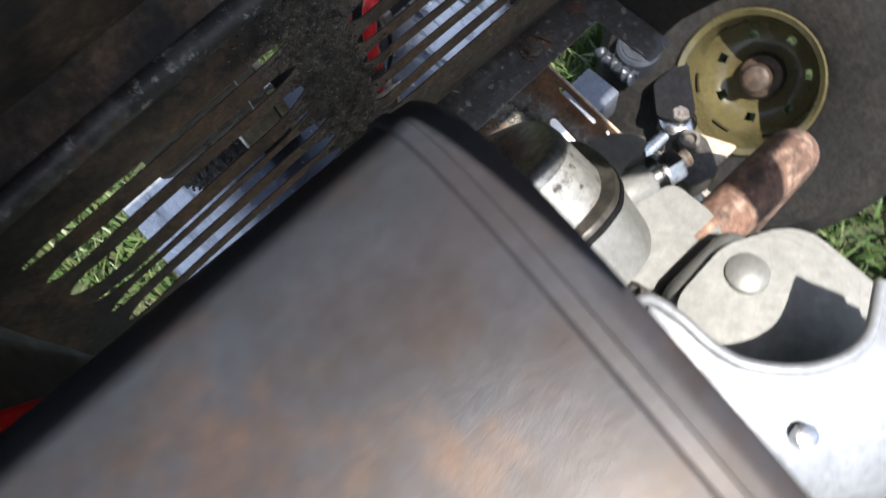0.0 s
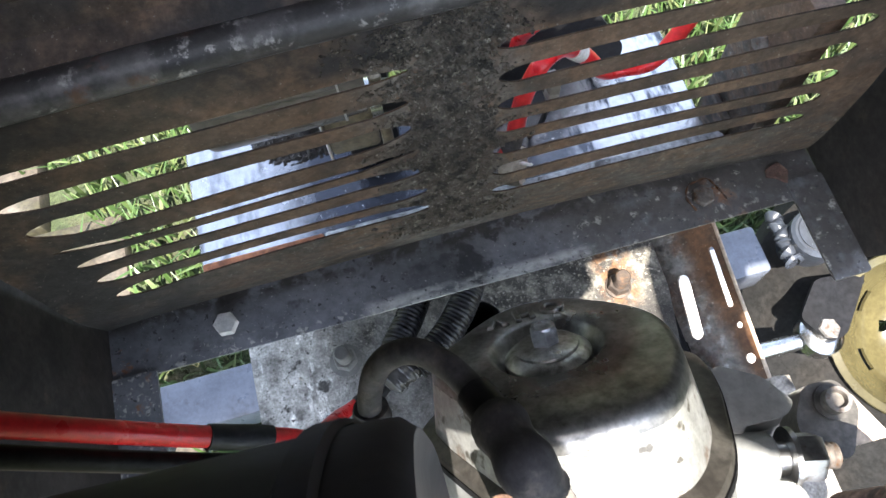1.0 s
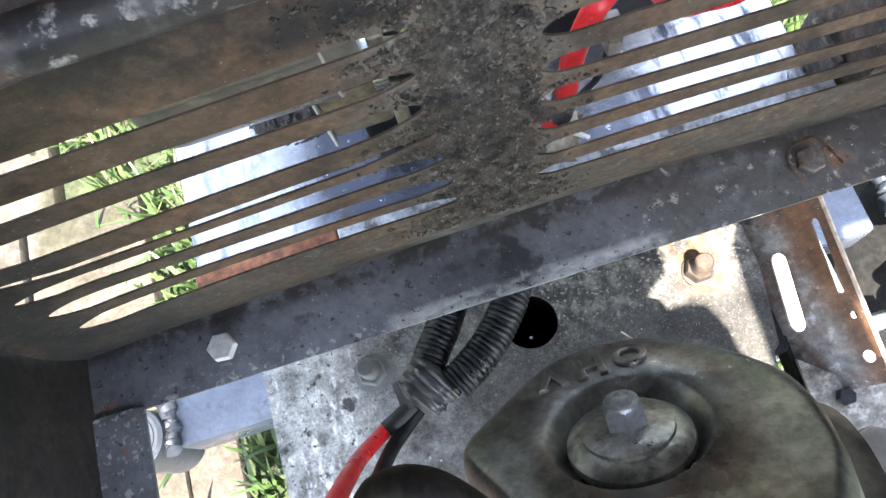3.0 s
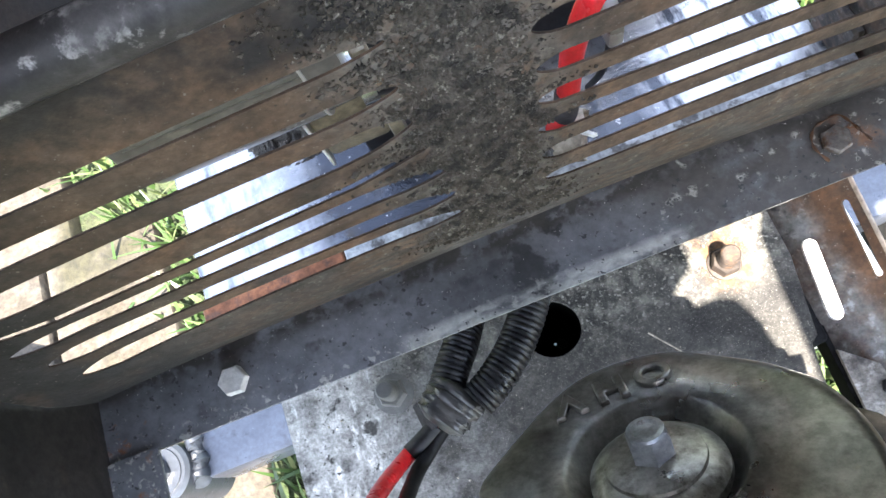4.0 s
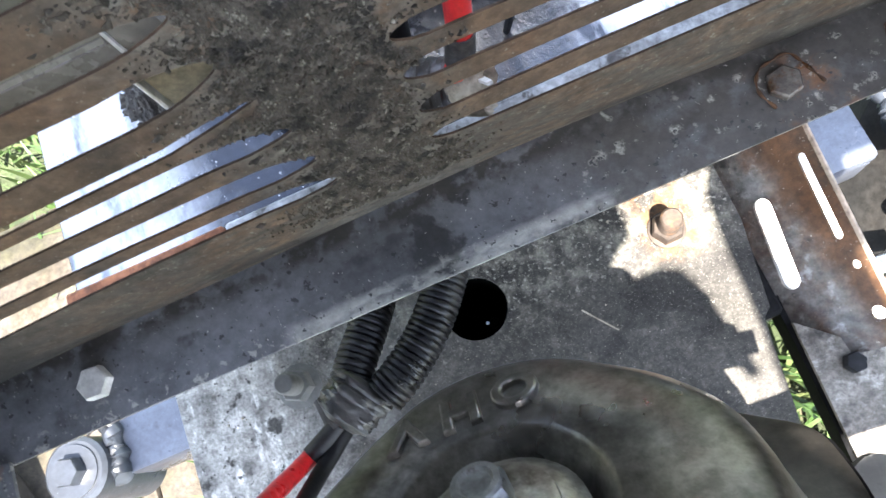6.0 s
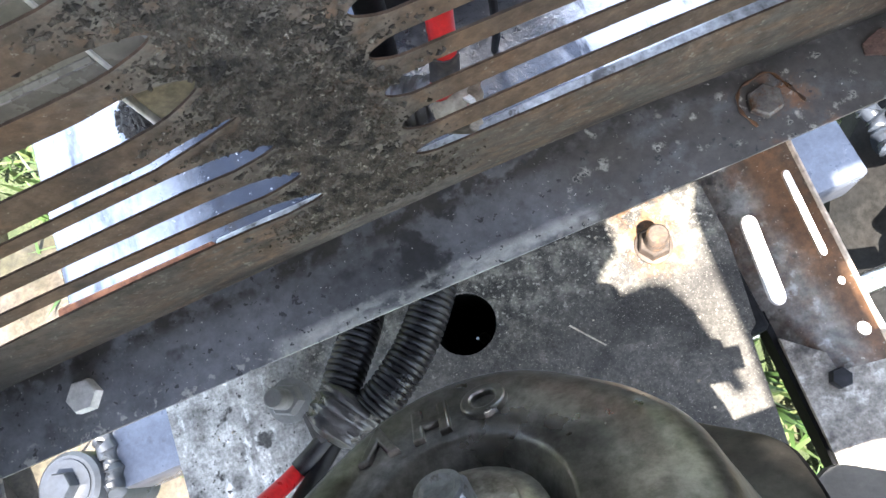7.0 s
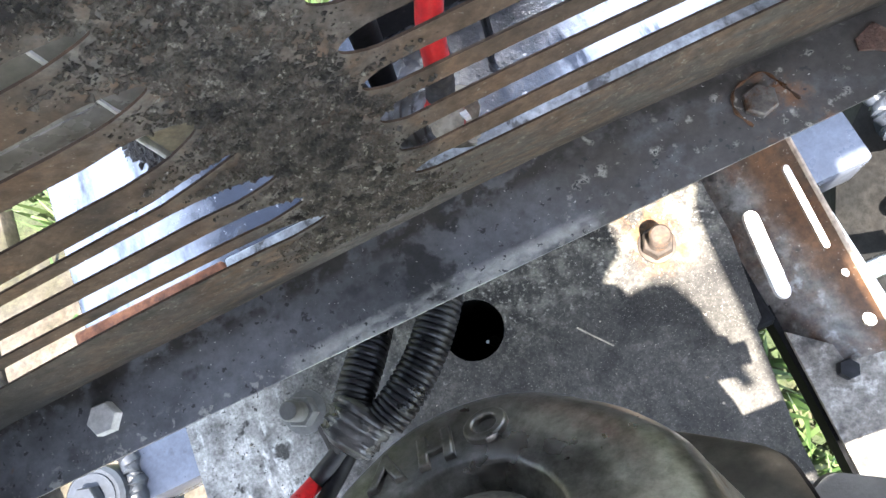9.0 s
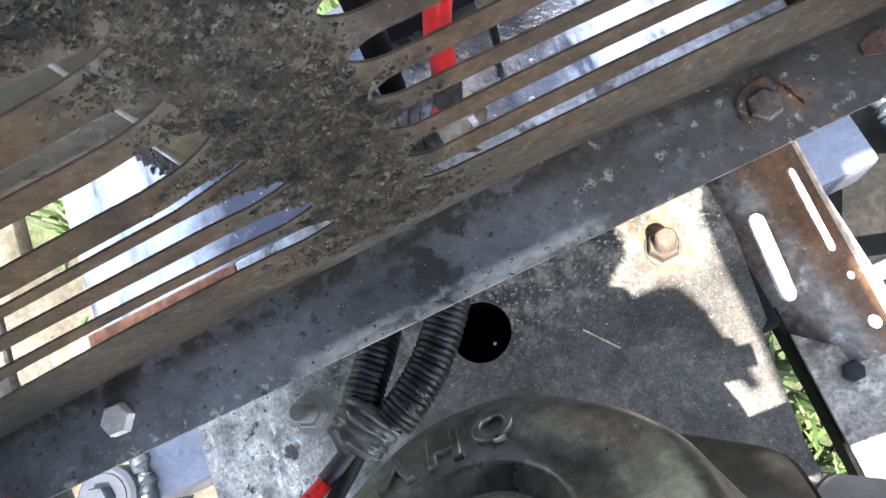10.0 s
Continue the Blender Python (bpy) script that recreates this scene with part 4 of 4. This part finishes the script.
part("panel", bm, M_RUBBER, dark_back)
post = thing("lamp_post_bracket", (0.205, 0.06, 0.05), "brown rusty upright bracket beside the tray", "bracket")
bm = fresh()
box(bm, 0.196, 0.214, 0.03, 0.085, -0.06, 0.12, 0.003)
part("upright", bm, M_SHELL, post)
bm = fresh()
box(bm, 0.19, 0.196, 0.045, 0.075, -0.0295, 0.0, 0.0015, 1)
part("lug", bm, M_SHELL, post, "small rusty lug on the tray's side")
bm = fresh()
hexagon(bm, (0.1958, 0.058, 0.07), (-1, 0, 0), 0.01, 0.005)
part("bolt_head", bm, M_OLDSTEEL, post)
plug = thing("hose_plug", (0.02, 0.05, 0.02), "grey ribbed hose with a pale cut end", "hose")
bm = fresh()
pth = resample(smooth_path([(-0.012, 0.066, 0.018), (0.004, 0.0605, 0.0205), (0.021, 0.053, 0.0225), (0.036, 0.0455, 0.0245)], 12), 0.0005)
tube(bm, pth, lambda s: 0.0118 - (0.0013 if (s % 0.005) > 0.0032 else 0), 24)
part("hose", bm, M_FLANGE, plug)
d_ = (pth[-1] - pth[-4]).normalized()
bm = fresh()
lathe(bm, pth[-1], d_, [(0.0116, -0.002), (0.0122, 0.0), (0.0126, 0.008), (0.012, 0.0125), (0.0112, 0.012), (0.0106, 0.004), (0.0102, -0.002)], 28, cap=False)
rj = random.Random(5)
for v in bm.verts:
    v.co += d_ * rj.uniform(-0.0012, 0.0012)
part("cut_end", bm, M_STRAW, plug, "pale frayed end")
bm = fresh()
tube(bm, [pth[-1] - d_ * 0.004, pth[-1] + d_ * 0.008], 0.0062, 14)
part("core", bm, M_RED, plug, "red wire strands in the mouth")
# pale strip puts the sunlight on the hose's split edge into colour
bm = fresh()
sheet(bm, [(-0.0015, 0), (0.0015, 0), (0.001, 0.03), (-0.001, 0.03)], [], 0.0012, look((0.044, 0.0395, 0.035), (0.044, -0.05, -0.02)))
part("lit_strip", bm, M_PALE, plug, "pale strip painted for the sunlit edge of the split hose")
cable("lamp_wire", [(0.02, 0.052, 0.024), (0.032, 0.047, 0.0285), (0.0385, 0.0455, 0.042), (0.0425, 0.048, 0.0595), (0.0465, 0.0515, 0.084), (0.056, 0.055, 0.107), (0.071, 0.064, 0.104), (0.0869, 0.07, 0.0854), (0.1022, 0.07, 0.0631), (0.1152, 0.07, 0.0594), (0.1363, 0.07, 0.0604), (0.155, 0.075, 0.09)], 0.005, M_RED,
      "thick red lamp wire with a grey splice", ((0.19, 0.27, M_BOOT), (0.595, 0.635, M_PALE)))
clip = thing("wire_clip", (0.066, 0.058, 0.076), "grey plastic wire clip on a lead", "clip")
bm = fresh()
box(bm, 0.0625, 0.0695, 0.053, 0.0635, 0.068, 0.088, 0.0015)
part("clip", bm, M_LENS, clip)
bm = fresh()
tube(bm, smooth_path([(0.066, 0.058, 0.068), (0.068, 0.07, 0.02), (0.07, 0.09, -0.03)], 8), 0.0018, 8)
part("lead", bm, M_BLACK, clip)
cable("lamp_wire", [(0.066, 0.122, 0.02), (0.06, 0.1, 0.07), (0.058, 0.078, 0.11), (0.072, 0.067, 0.138), (0.09, 0.07, 0.15), (0.12, 0.085, 0.15)], 0.0045, M_RED, "red lamp wire in a loop")
cable("lamp_wire", [(0.02, 0.075, 0.02), (0.025, 0.07, 0.08), (0.03, 0.066, 0.12), (0.045, 0.06, 0.15), (0.06, 0.064, 0.165), (0.09, 0.075, 0.16)], 0.006, M_BLACK, "black lamp wire beside the red ones")

# ---- engine ----
U, V, NN = Vector((1, 0, 0)), Vector((0, -0.65, 0.76)).normalized(), Vector((0, 0.76, 0.65)).normalized()
FACE = 0.039
ENG = Vector((0.015, -0.0802, 0.134)) - NN * FACE


def eng(u, v, d):
    """Along and up the valve cover's face and out of it, from the letter O."""
    return ENG + U * u + V * v + NN * d


cover = thing("valve_cover", eng(-0.01, 0.03, 0.0), "oily grey metal valve cover with raised letters", "valve cover")
# the face's edge, and beside each corner of it the rim's
TOP = [(-0.0555, 0.0166), (-0.0465, 0.0075), (-0.0315, -0.006), (-0.0206, -0.0128), (-0.0086, -0.0145), (0.002, -0.0125), (0.0105, -0.0085), (0.0255, 0.0078), (0.0335, 0.022),
       (0.0345, 0.038), (0.0305, 0.058), (0.0185, 0.0775), (0.011, 0.0825), (-0.0016, 0.0847), (-0.0273, 0.0845), (-0.0345, 0.069), (-0.0435, 0.046), (-0.0515, 0.028)]
RIM = [(-0.068, 0.006), (-0.056, -0.009), (-0.038, -0.0245), (-0.023, -0.032), (-0.005, -0.034), (0.02, -0.029), (0.0396, -0.0156), (0.058, 0.0035), (0.0568, 0.02),
       (0.053, 0.036), (0.041, 0.069), (0.034, 0.081), (0.022, 0.094), (0.006, 0.0985), (-0.0145, 0.0972), (-0.036, 0.083), (-0.05, 0.056), (-0.062, 0.028)]


def grown(by):
    return rounded([Vector(p).lerp(Vector(q), by) for p, q in zip(TOP, RIM)], 0.006, 4)


def ring(by, d):
    """A loop round the cover: by 0 at the face's edge, by 1 at the rim."""
    return [eng(p.x, p.y, d) for p in grown(by)]


bm = fresh()
rings = loft(bm, [ring(0.16, FACE - 0.0085), ring(0.13, FACE - 0.006), ring(0.07, FACE - 0.0032), ring(-0.04, FACE - 0.001), ring(-0.18, FACE)], True, False)
BOLT = (-0.0107, 0.0295)
hole = [bm.verts.new(eng(BOLT[0] + 0.0228 * math.cos(2 * math.pi * k / 32), BOLT[1] + 0.0228 * math.sin(2 * math.pi * k / 32), FACE)) for k in range(32)]
es = [bm.edges.get((rings[-1][i], rings[-1][(i + 1) % len(rings[-1])])) for i in range(len(rings[-1]))]
es += [bm.edges.new((hole[i], hole[(i + 1) % 32])) for i in range(32)]
bmesh.ops.triangle_fill(bm, use_beauty=True, edges=es, normal=NN)
prev = hole
for r, d in ((0.0215, -0.001), (0.0192, -0.005), (0.0178, -0.0068), (0.016, -0.0072)):
    cur = [bm.verts.new(eng(BOLT[0] + r * math.cos(2 * math.pi * k / 32), BOLT[1] + r * math.sin(2 * math.pi * k / 32), FACE + d)) for k in range(32)]
    for i in range(32):
        bm.faces.new((prev[i], prev[(i + 1) % 32], cur[(i + 1) % 32], cur[i]))
    prev = cur
bm.faces.new(prev)
part("cover_shell", bm, M_COVER, cover)
bm = fresh()
loft(bm, [ring(0.5, 0.004), ring(0.16, FACE - 0.0086)])
part("skirt", bm, M_SKIRT, cover, "bare pale metal side of the cover")
bm = fresh()
loft(bm, [ring(0.97, 0.0), ring(0.97, 0.0025), ring(0.92, 0.0035), ring(0.7, 0.0042), ring(0.51, 0.0058)])
part("cover_flange", bm, M_OILY, cover, "dark oily rim of the cover")
bm = fresh()
lathe(bm, eng(*BOLT, FACE - 0.007), NN, [(0.0164, 0), (0.017, 0.0014), (0.0168, 0.0032), (0.0152, 0.0046), (0.0138, 0.0056), (0.0124, 0.006), (0.0122, 0.007), (0.0108, 0.0076), (0.0078, 0.008), (0.005, 0.0084)], 40)
part("washer", bm, M_WASHER, cover, "domed dull washer")
bm = fresh()
hexagon(bm, eng(*BOLT, FACE + 0.0012), NN, 0.0096, 0.0064, 0.3)
part("bolt_head", bm, M_BOLT, cover, "bright hex bolt head")
bm = fresh()
lathe(bm, eng(*BOLT, FACE + 0.0076), NN, [(0.0047, 0), (0.0045, 0.0009), (0.0034, 0.001), (0.0028, 0.0003), (0.0004, 0.0003)], 24, cap=False)
part("bolt_crown", bm, M_BOLT, cover, "dished crown of the bolt")
bm = fresh()
for letter, at_u in (("O", 0.0), ("H", -0.0122), ("V", -0.0243)):
    txt = bpy.data.curves.new("letter", "FONT")
    txt.body, txt.size, txt.extrude, txt.bevel_depth, txt.bevel_resolution = letter, 0.0125, 0.0007, 0.0006, 2
    tob = new("letter_curve", txt)
    me = bpy.data.meshes.new_from_object(tob.evaluated_get(bpy.context.evaluated_depsgraph_get()))
    bpy.data.objects.remove(tob)
    mid = [(min(v.co[i] for v in me.vertices) + max(v.co[i] for v in me.vertices)) / 2 for i in (0, 1)]
    for v in me.vertices:
        v.co = eng(at_u - (v.co.x - mid[0]), v.co.y - mid[1], FACE + 0.0003 + v.co.z)
    bm.from_mesh(me)
part("lettering", bm, M_COVER, cover, "raised letters")
gasket = thing("cover_gasket", eng(-0.01, 0.03, -0.002), "thin black gasket under the valve cover", "gasket")
bm = fresh()
loft(bm, [ring(1.02, -0.003), ring(1.02, 0.0002)])
part("sheet", bm, M_GASKET, gasket)

engine = thing("engine_block", eng(-0.01, 0.04, -0.05), "pale cast-aluminium engine block with cooling fins", "engine")


def slab_bm(outline, d0, d1, bev=0.0):
    bm = fresh()
    loft(bm, [[eng(p.x, p.y, d0) for p in outline], [eng(p.x, p.y, d1) for p in outline]])
    return bm


part("head", slab_bm(grown(0.9), -0.034, -0.003), M_ALU, engine)
block_ = rounded([(0.046, -0.157), (0.0935, -0.171), (0.0945, -0.2), (0.0885, -0.2135), (0.035, -0.2085), (0.0275, -0.184)], 0.007, 4)
bm = fresh()
loft(bm, [[Vector((p.x, p.y, z)) for p in block_] for z in (0.05, 0.112)] + [[Vector((0.062 + (p.x - 0.062) * 0.95, -0.187 + (p.y + 0.187) * 0.95, 0.1155)) for p in block_]])
part("port_block", bm, M_ALU, engine)
bm = fresh()
loft(bm, [[Vector((0.062 + (p.x - 0.062) * 1.06, -0.187 + (p.y + 0.187) * 1.07 - 0.002, z)) for p in block_] for z in (0.085, 0.098)])
part("port_flange", bm, M_ALU, engine)
bm = fresh()
lathe(bm, (0.028, -0.199, 0.088), (0, 0, 1), [(0.008, 0), (0.008, 0.027), (0.0045, 0.028), (0.0045, 0.012), (0.0005, 0.011)], 20, cap=False)
part("threaded_boss", bm, M_OILY, engine, "dark drilled boss beside the port")
for k in range(6):
    bm = fresh()
    g = 0.0085 * k
    out = rounded([(0.024, -0.219), (0.0766 + g * 0.6, -0.2165 + g * 0.1), (0.0985 + g, -0.239), (0.0965 + g, -0.2661 - g * 0.8), (0.083 + g * 0.9, -0.287 - g), (0.046 + g * 0.2, -0.288 - g * 0.9), (0.028, -0.257 - g * 0.4)], 0.018, 6)
    z = 0.142 - 0.0125 * k
    loft(bm, [[Vector((p.x, p.y, z - 0.0045)) for p in out], [Vector((p.x, p.y, z)) for p in out]])
    part("cooling_fin", bm, M_ALU, engine)
bm = fresh()
box(bm, 0.03, 0.088, -0.28, -0.21, 0.0, 0.139, 0.012, 3)
part("cylinder", bm, M_ALU, engine)
bm = fresh()
lathe(bm, (0.066, -0.236, 0.13), (0.1, 0.1, 1), [(0.012, 0), (0.011, 0.014), (0.007, 0.017)], 20)
part("fin_boss", bm, M_ALU, engine)
for k in range(3):
    bm = fresh()
    out = rounded([(0.04, -0.165), (0.058, -0.128), (0.0783, -0.1185), (0.0946, -0.128), (0.1035, -0.1415), (0.098, -0.1462), (0.079, -0.1455), (0.07, -0.165)], 0.003, 3)
    z = 0.1145 - 0.0115 * k
    loft(bm, [[Vector((p.x - 0.001 * k, p.y - 0.003 * k, z - 0.0032)) for p in out], [Vector((p.x - 0.001 * k, p.y - 0.003 * k, z)) for p in out]])
    part("head_fin", bm, M_HEAD, engine)

stud = thing("exhaust_stud", (0.105, -0.166, 0.11), "bright nut and washer on a threaded stud", "stud")
AX = Vector((1, -0.22, 0)).normalized()
S0 = Vector((0.059, -0.1545, 0.11))
for name_, start, prof_, m_ in (("collar", 0.0, [(0.0112, 0), (0.0112, 0.026), (0.0098, 0.028)], M_ALU), ("spacer", 0.028, [(0.007, 0), (0.007, 0.0055)], M_STEEL), ("washer", 0.0335, [(0.0128, 0), (0.0128, 0.0022)], M_STEEL),
                                ("thread", 0.047, [(0.005 if k % 2 else 0.0056, 0.0011 * k) for k in range(8)], M_OLDSTEEL)):
    bm = fresh()
    lathe(bm, S0 + AX * start, AX, prof_, 24)
    part(name_, bm, m_, stud)
bm = fresh()
hexagon(bm, S0 + AX * 0.0357, AX, 0.0182, 0.0118)
part("nut", bm, M_STEEL, stud)

stay_bolt = thing("pipe_bracket", (0.176, -0.142, -0.01), "dark cast bracket with a small bolt", "bracket")
LUG = Vector((0.175, -0.141, 0.0))
bm = fresh()
loft(bm, [[LUG + Vector((p.x, p.y, z)) for p in rounded([(-0.024, -0.004), (-0.012, 0.013), (0.008, 0.012), (0.014, -0.006), (-0.002, -0.032), (-0.024, -0.026)], 0.006, 4)] for z in (-0.026, 0.0)])
part("lug", bm, M_OILY, stay_bolt)
bm = fresh()
sheet(bm, rounded([(0.011, 0.002), (0.016, 0.003), (0.028, -0.026), (0.004, -0.026)], 0.002, 2), [], 0.002, Matrix.Translation(LUG + Vector((0, 0, -0.008))))
part("tab", bm, M_EDGE, stay_bolt, "pale sunlit tab")
bm = fresh()
lathe(bm, LUG, (0, 0, 1), [(0.0105, 0), (0.0105, 0.002)], 24)
part("washer", bm, M_OILY, stay_bolt)
bm = fresh()
lathe(bm, LUG + Vector((0, 0, 0.002)), (0, 0, 1), [(0.0074, 0), (0.0074, 0.007), (0.005, 0.0076), (0.0042, 0.004), (0.0005, 0.004)], 20)
part("bolt_head", bm, M_OLDSTEEL, stay_bolt)

pipe = thing("exhaust_pipe", (0.12, -0.204, 0.1), "rust-covered exhaust pipe with a rounded end", "exhaust pipe")
bm = fresh()
tube(bm, smooth_path([(0.075, -0.203, 0.1), (0.105, -0.2045, 0.1), (0.14, -0.205, 0.099), (0.16, -0.205, 0.093), (0.172, -0.205, 0.076), (0.175, -0.205, 0.04), (0.175, -0.205, -0.04)], 10), 0.0158, 24)
part("pipe", bm, M_PIPE, pipe)

shroud = thing("blower_shroud", (0.03, -0.28, 0.18), "silver sheet-metal blower shroud round the fins", "shroud")
lip = smooth_path([(0.0, -0.2095, 0.2), (0.0055, -0.2145, 0.202), (0.0078, -0.228, 0.202), (0.0085, -0.2445, 0.2), (0.0135, -0.261, 0.2), (0.0322, -0.2796, 0.198), (0.0555, -0.2862, 0.196), (0.082, -0.276, 0.192)], 8)
bm = fresh()
tube(bm, lip, 0.0028, 10)
part("rolled_lip", bm, M_SHROUD, shroud)
bm = fresh()
steps = [(0, 0), (0.012, -0.001), (0.03, -0.006), (0.05, -0.02), (0.062, -0.05), (0.066, -0.12)]
rows_ = []
for i, p in enumerate(lip):
    d = (lip[min(i + 1, len(lip) - 1)] - lip[max(i - 1, 0)]).normalized()
    out = Vector((d.y, -d.x, 0)).normalized()
    rows_.append([p + out * a + Vector((0, 0, b)) for a, b in steps] + [p + out * max(0.0, a - 0.0015) + Vector((0, 0, b - 0.0015)) for a, b in reversed(steps)])
loft(bm, rows_)
part("shroud_sheet", bm, M_SHROUD, shroud)
bm = fresh()
lathe(bm, (0.0065, -0.292, 0.188), (0.1, -0.1, 1), [(0.0085, 0), (0.0085, 0.0015), (0.005, 0.002), (0.0048, 0.012), (0.003, 0.0125)], 20)
part("screw", bm, M_STEEL, shroud)

# breather tube beside the cover, hose behind it
tubes = thing("breather_tube", (-0.012, -0.17, 0.19), "bright metal breather tube beside the valve cover", "tube")
bm = fresh()
tube(bm, [Vector((-0.0232, -0.1435, 0.2345)), Vector((-0.0225, -0.1455, 0.232)), Vector((-0.0215, -0.147, 0.23)), Vector((-0.009, -0.1705, 0.188)), Vector((0.006, -0.199, 0.14)), Vector((0.012, -0.21, 0.12))], lambda q: 0.0062 if q > 0.004 else 0.0052, 16)
part("tube", bm, M_TUBE, tubes)
bm = fresh()
tube(bm, [Vector((-0.0115, -0.1658, 0.1964)), Vector((-0.0098, -0.169, 0.1907))], 0.0071, 18)
part("collar", bm, M_OLDSTEEL, tubes, "dull raised collar")
hose = thing("fuel_hose", (-0.03, -0.16, 0.19), "brown weathered fuel hose", "hose")
bm = fresh()
tube(bm, smooth_path([(-0.0315, -0.1535, 0.205), (-0.024, -0.168, 0.18), (-0.016, -0.184, 0.154), (-0.008, -0.199, 0.13)], 8), 0.0055, 14)
part("hose", bm, M_PIPE, hose)
bm = fresh()
tube(bm, smooth_path([(-0.024, -0.168, 0.18), (-0.0225, -0.171, 0.175), (-0.021, -0.174, 0.1705)], 5), 0.0064, 16)
part("sleeve", bm, M_BOOT, hose, "dark clamp band round the hose")

# dusty rubber vent hose arching beside the cover
elbow = thing("vent_hose", (-0.05, -0.11, 0.19), "dusty grey-black rubber hose arching beside the cover", "hose")
bm = fresh()
tube(bm, smooth_path([(-0.068, -0.132, 0.13), (-0.0665, -0.115, 0.155), (-0.0635, -0.105, 0.176), (-0.056, -0.099, 0.194), (-0.045, -0.1, 0.204), (-0.0355, -0.1085, 0.209), (-0.0295, -0.12, 0.214), (-0.0265, -0.129, 0.219)], 10), 0.0044, 14)
part("arch", bm, M_BOOT, elbow)
bm = fresh()
tube(bm, smooth_path([(-0.0295, -0.12, 0.214), (-0.0265, -0.129, 0.219), (-0.0245, -0.137, 0.224)], 6), 0.006, 14)
part("clamp", bm, M_RUBBER, elbow, "black end sleeve")
bm = fresh()
tube(bm, smooth_path([(-0.0262, -0.1305, 0.2215), (-0.0245, -0.138, 0.2285), (-0.0225, -0.146, 0.2325), (-0.0195, -0.152, 0.2265)], 8), lambda q: 0.0078 + 0.0006 * math.sin(q * 420), 18)
part("end_cap", bm, M_BOOT, elbow, "brown-black rubber cap over the tube's mouth")
bm = fresh()
tube(bm, smooth_path([(-0.0685, -0.137, 0.12), (-0.0675, -0.122, 0.145), (-0.0645, -0.107, 0.17)], 6), lambda q: 0.0068 + 0.0005 * math.sin(q * 500), 14)
part("boot", bm, M_BOOT, elbow, "dusty grey lower sleeve")

# drum-shaped housing beside the engine
housing = thing("air_cleaner_housing", (-0.18, -0.215, 0.2), "large dark grey drum housing with rust spots and a painted brown reflection", "housing")
H_END, H_DIR, H_R = Vector((-0.047, -0.2263, 0.2956)), Vector((-1, 0.04, 0.0)).normalized(), 0.093
H_SIDE = Vector((0, 0.66, 0.751))
H_SIDE = (H_SIDE - H_DIR * H_SIDE.dot(H_DIR)).normalized()
H_TOP = H_DIR.cross(H_SIDE)


def drum_loop(r, along, n=96):
    """A ring round the housing: round, with one softly squared shoulder towards the grille."""
    out = []
    for k in range(n):
        q = 2 * math.pi * k / n
        c, s_ = math.cos(q - math.pi / 4), math.sin(q - math.pi / 4)
        square = 0.948 * (abs(c) ** 3.2 + abs(s_) ** 3.2) ** (-1 / 3.2)
        p_ = H_END + H_DIR * along + (H_SIDE * math.cos(q) + H_TOP * math.sin(q)) * r * square
        out.append(p_ + H_DIR * 0.06 * max(0.0, -0.16 - p_.y))
    return out


bm = fresh()
loft(bm, [drum_loop(*v) for v in ((H_R - 0.03, 0.004), (H_R - 0.007, 0.002), (H_R - 0.0025, 0.0), (H_R - 0.0004, 0.0022), (H_R, 0.006), (H_R, 0.03), (H_R, 0.12), (H_R, 0.26), (H_R - 0.01, 0.27))])
part("housing_body", bm, M_DRUM, housing)
bm = fresh()
loft(bm, [drum_loop(*v) for v in ((H_R + 0.0002, 0.0085), (H_R + 0.0012, 0.0092), (H_R + 0.0012, 0.0125), (H_R + 0.0002, 0.0132))], False, False)
part("end_band", bm, M_DRUM, housing, "raised band round the end")
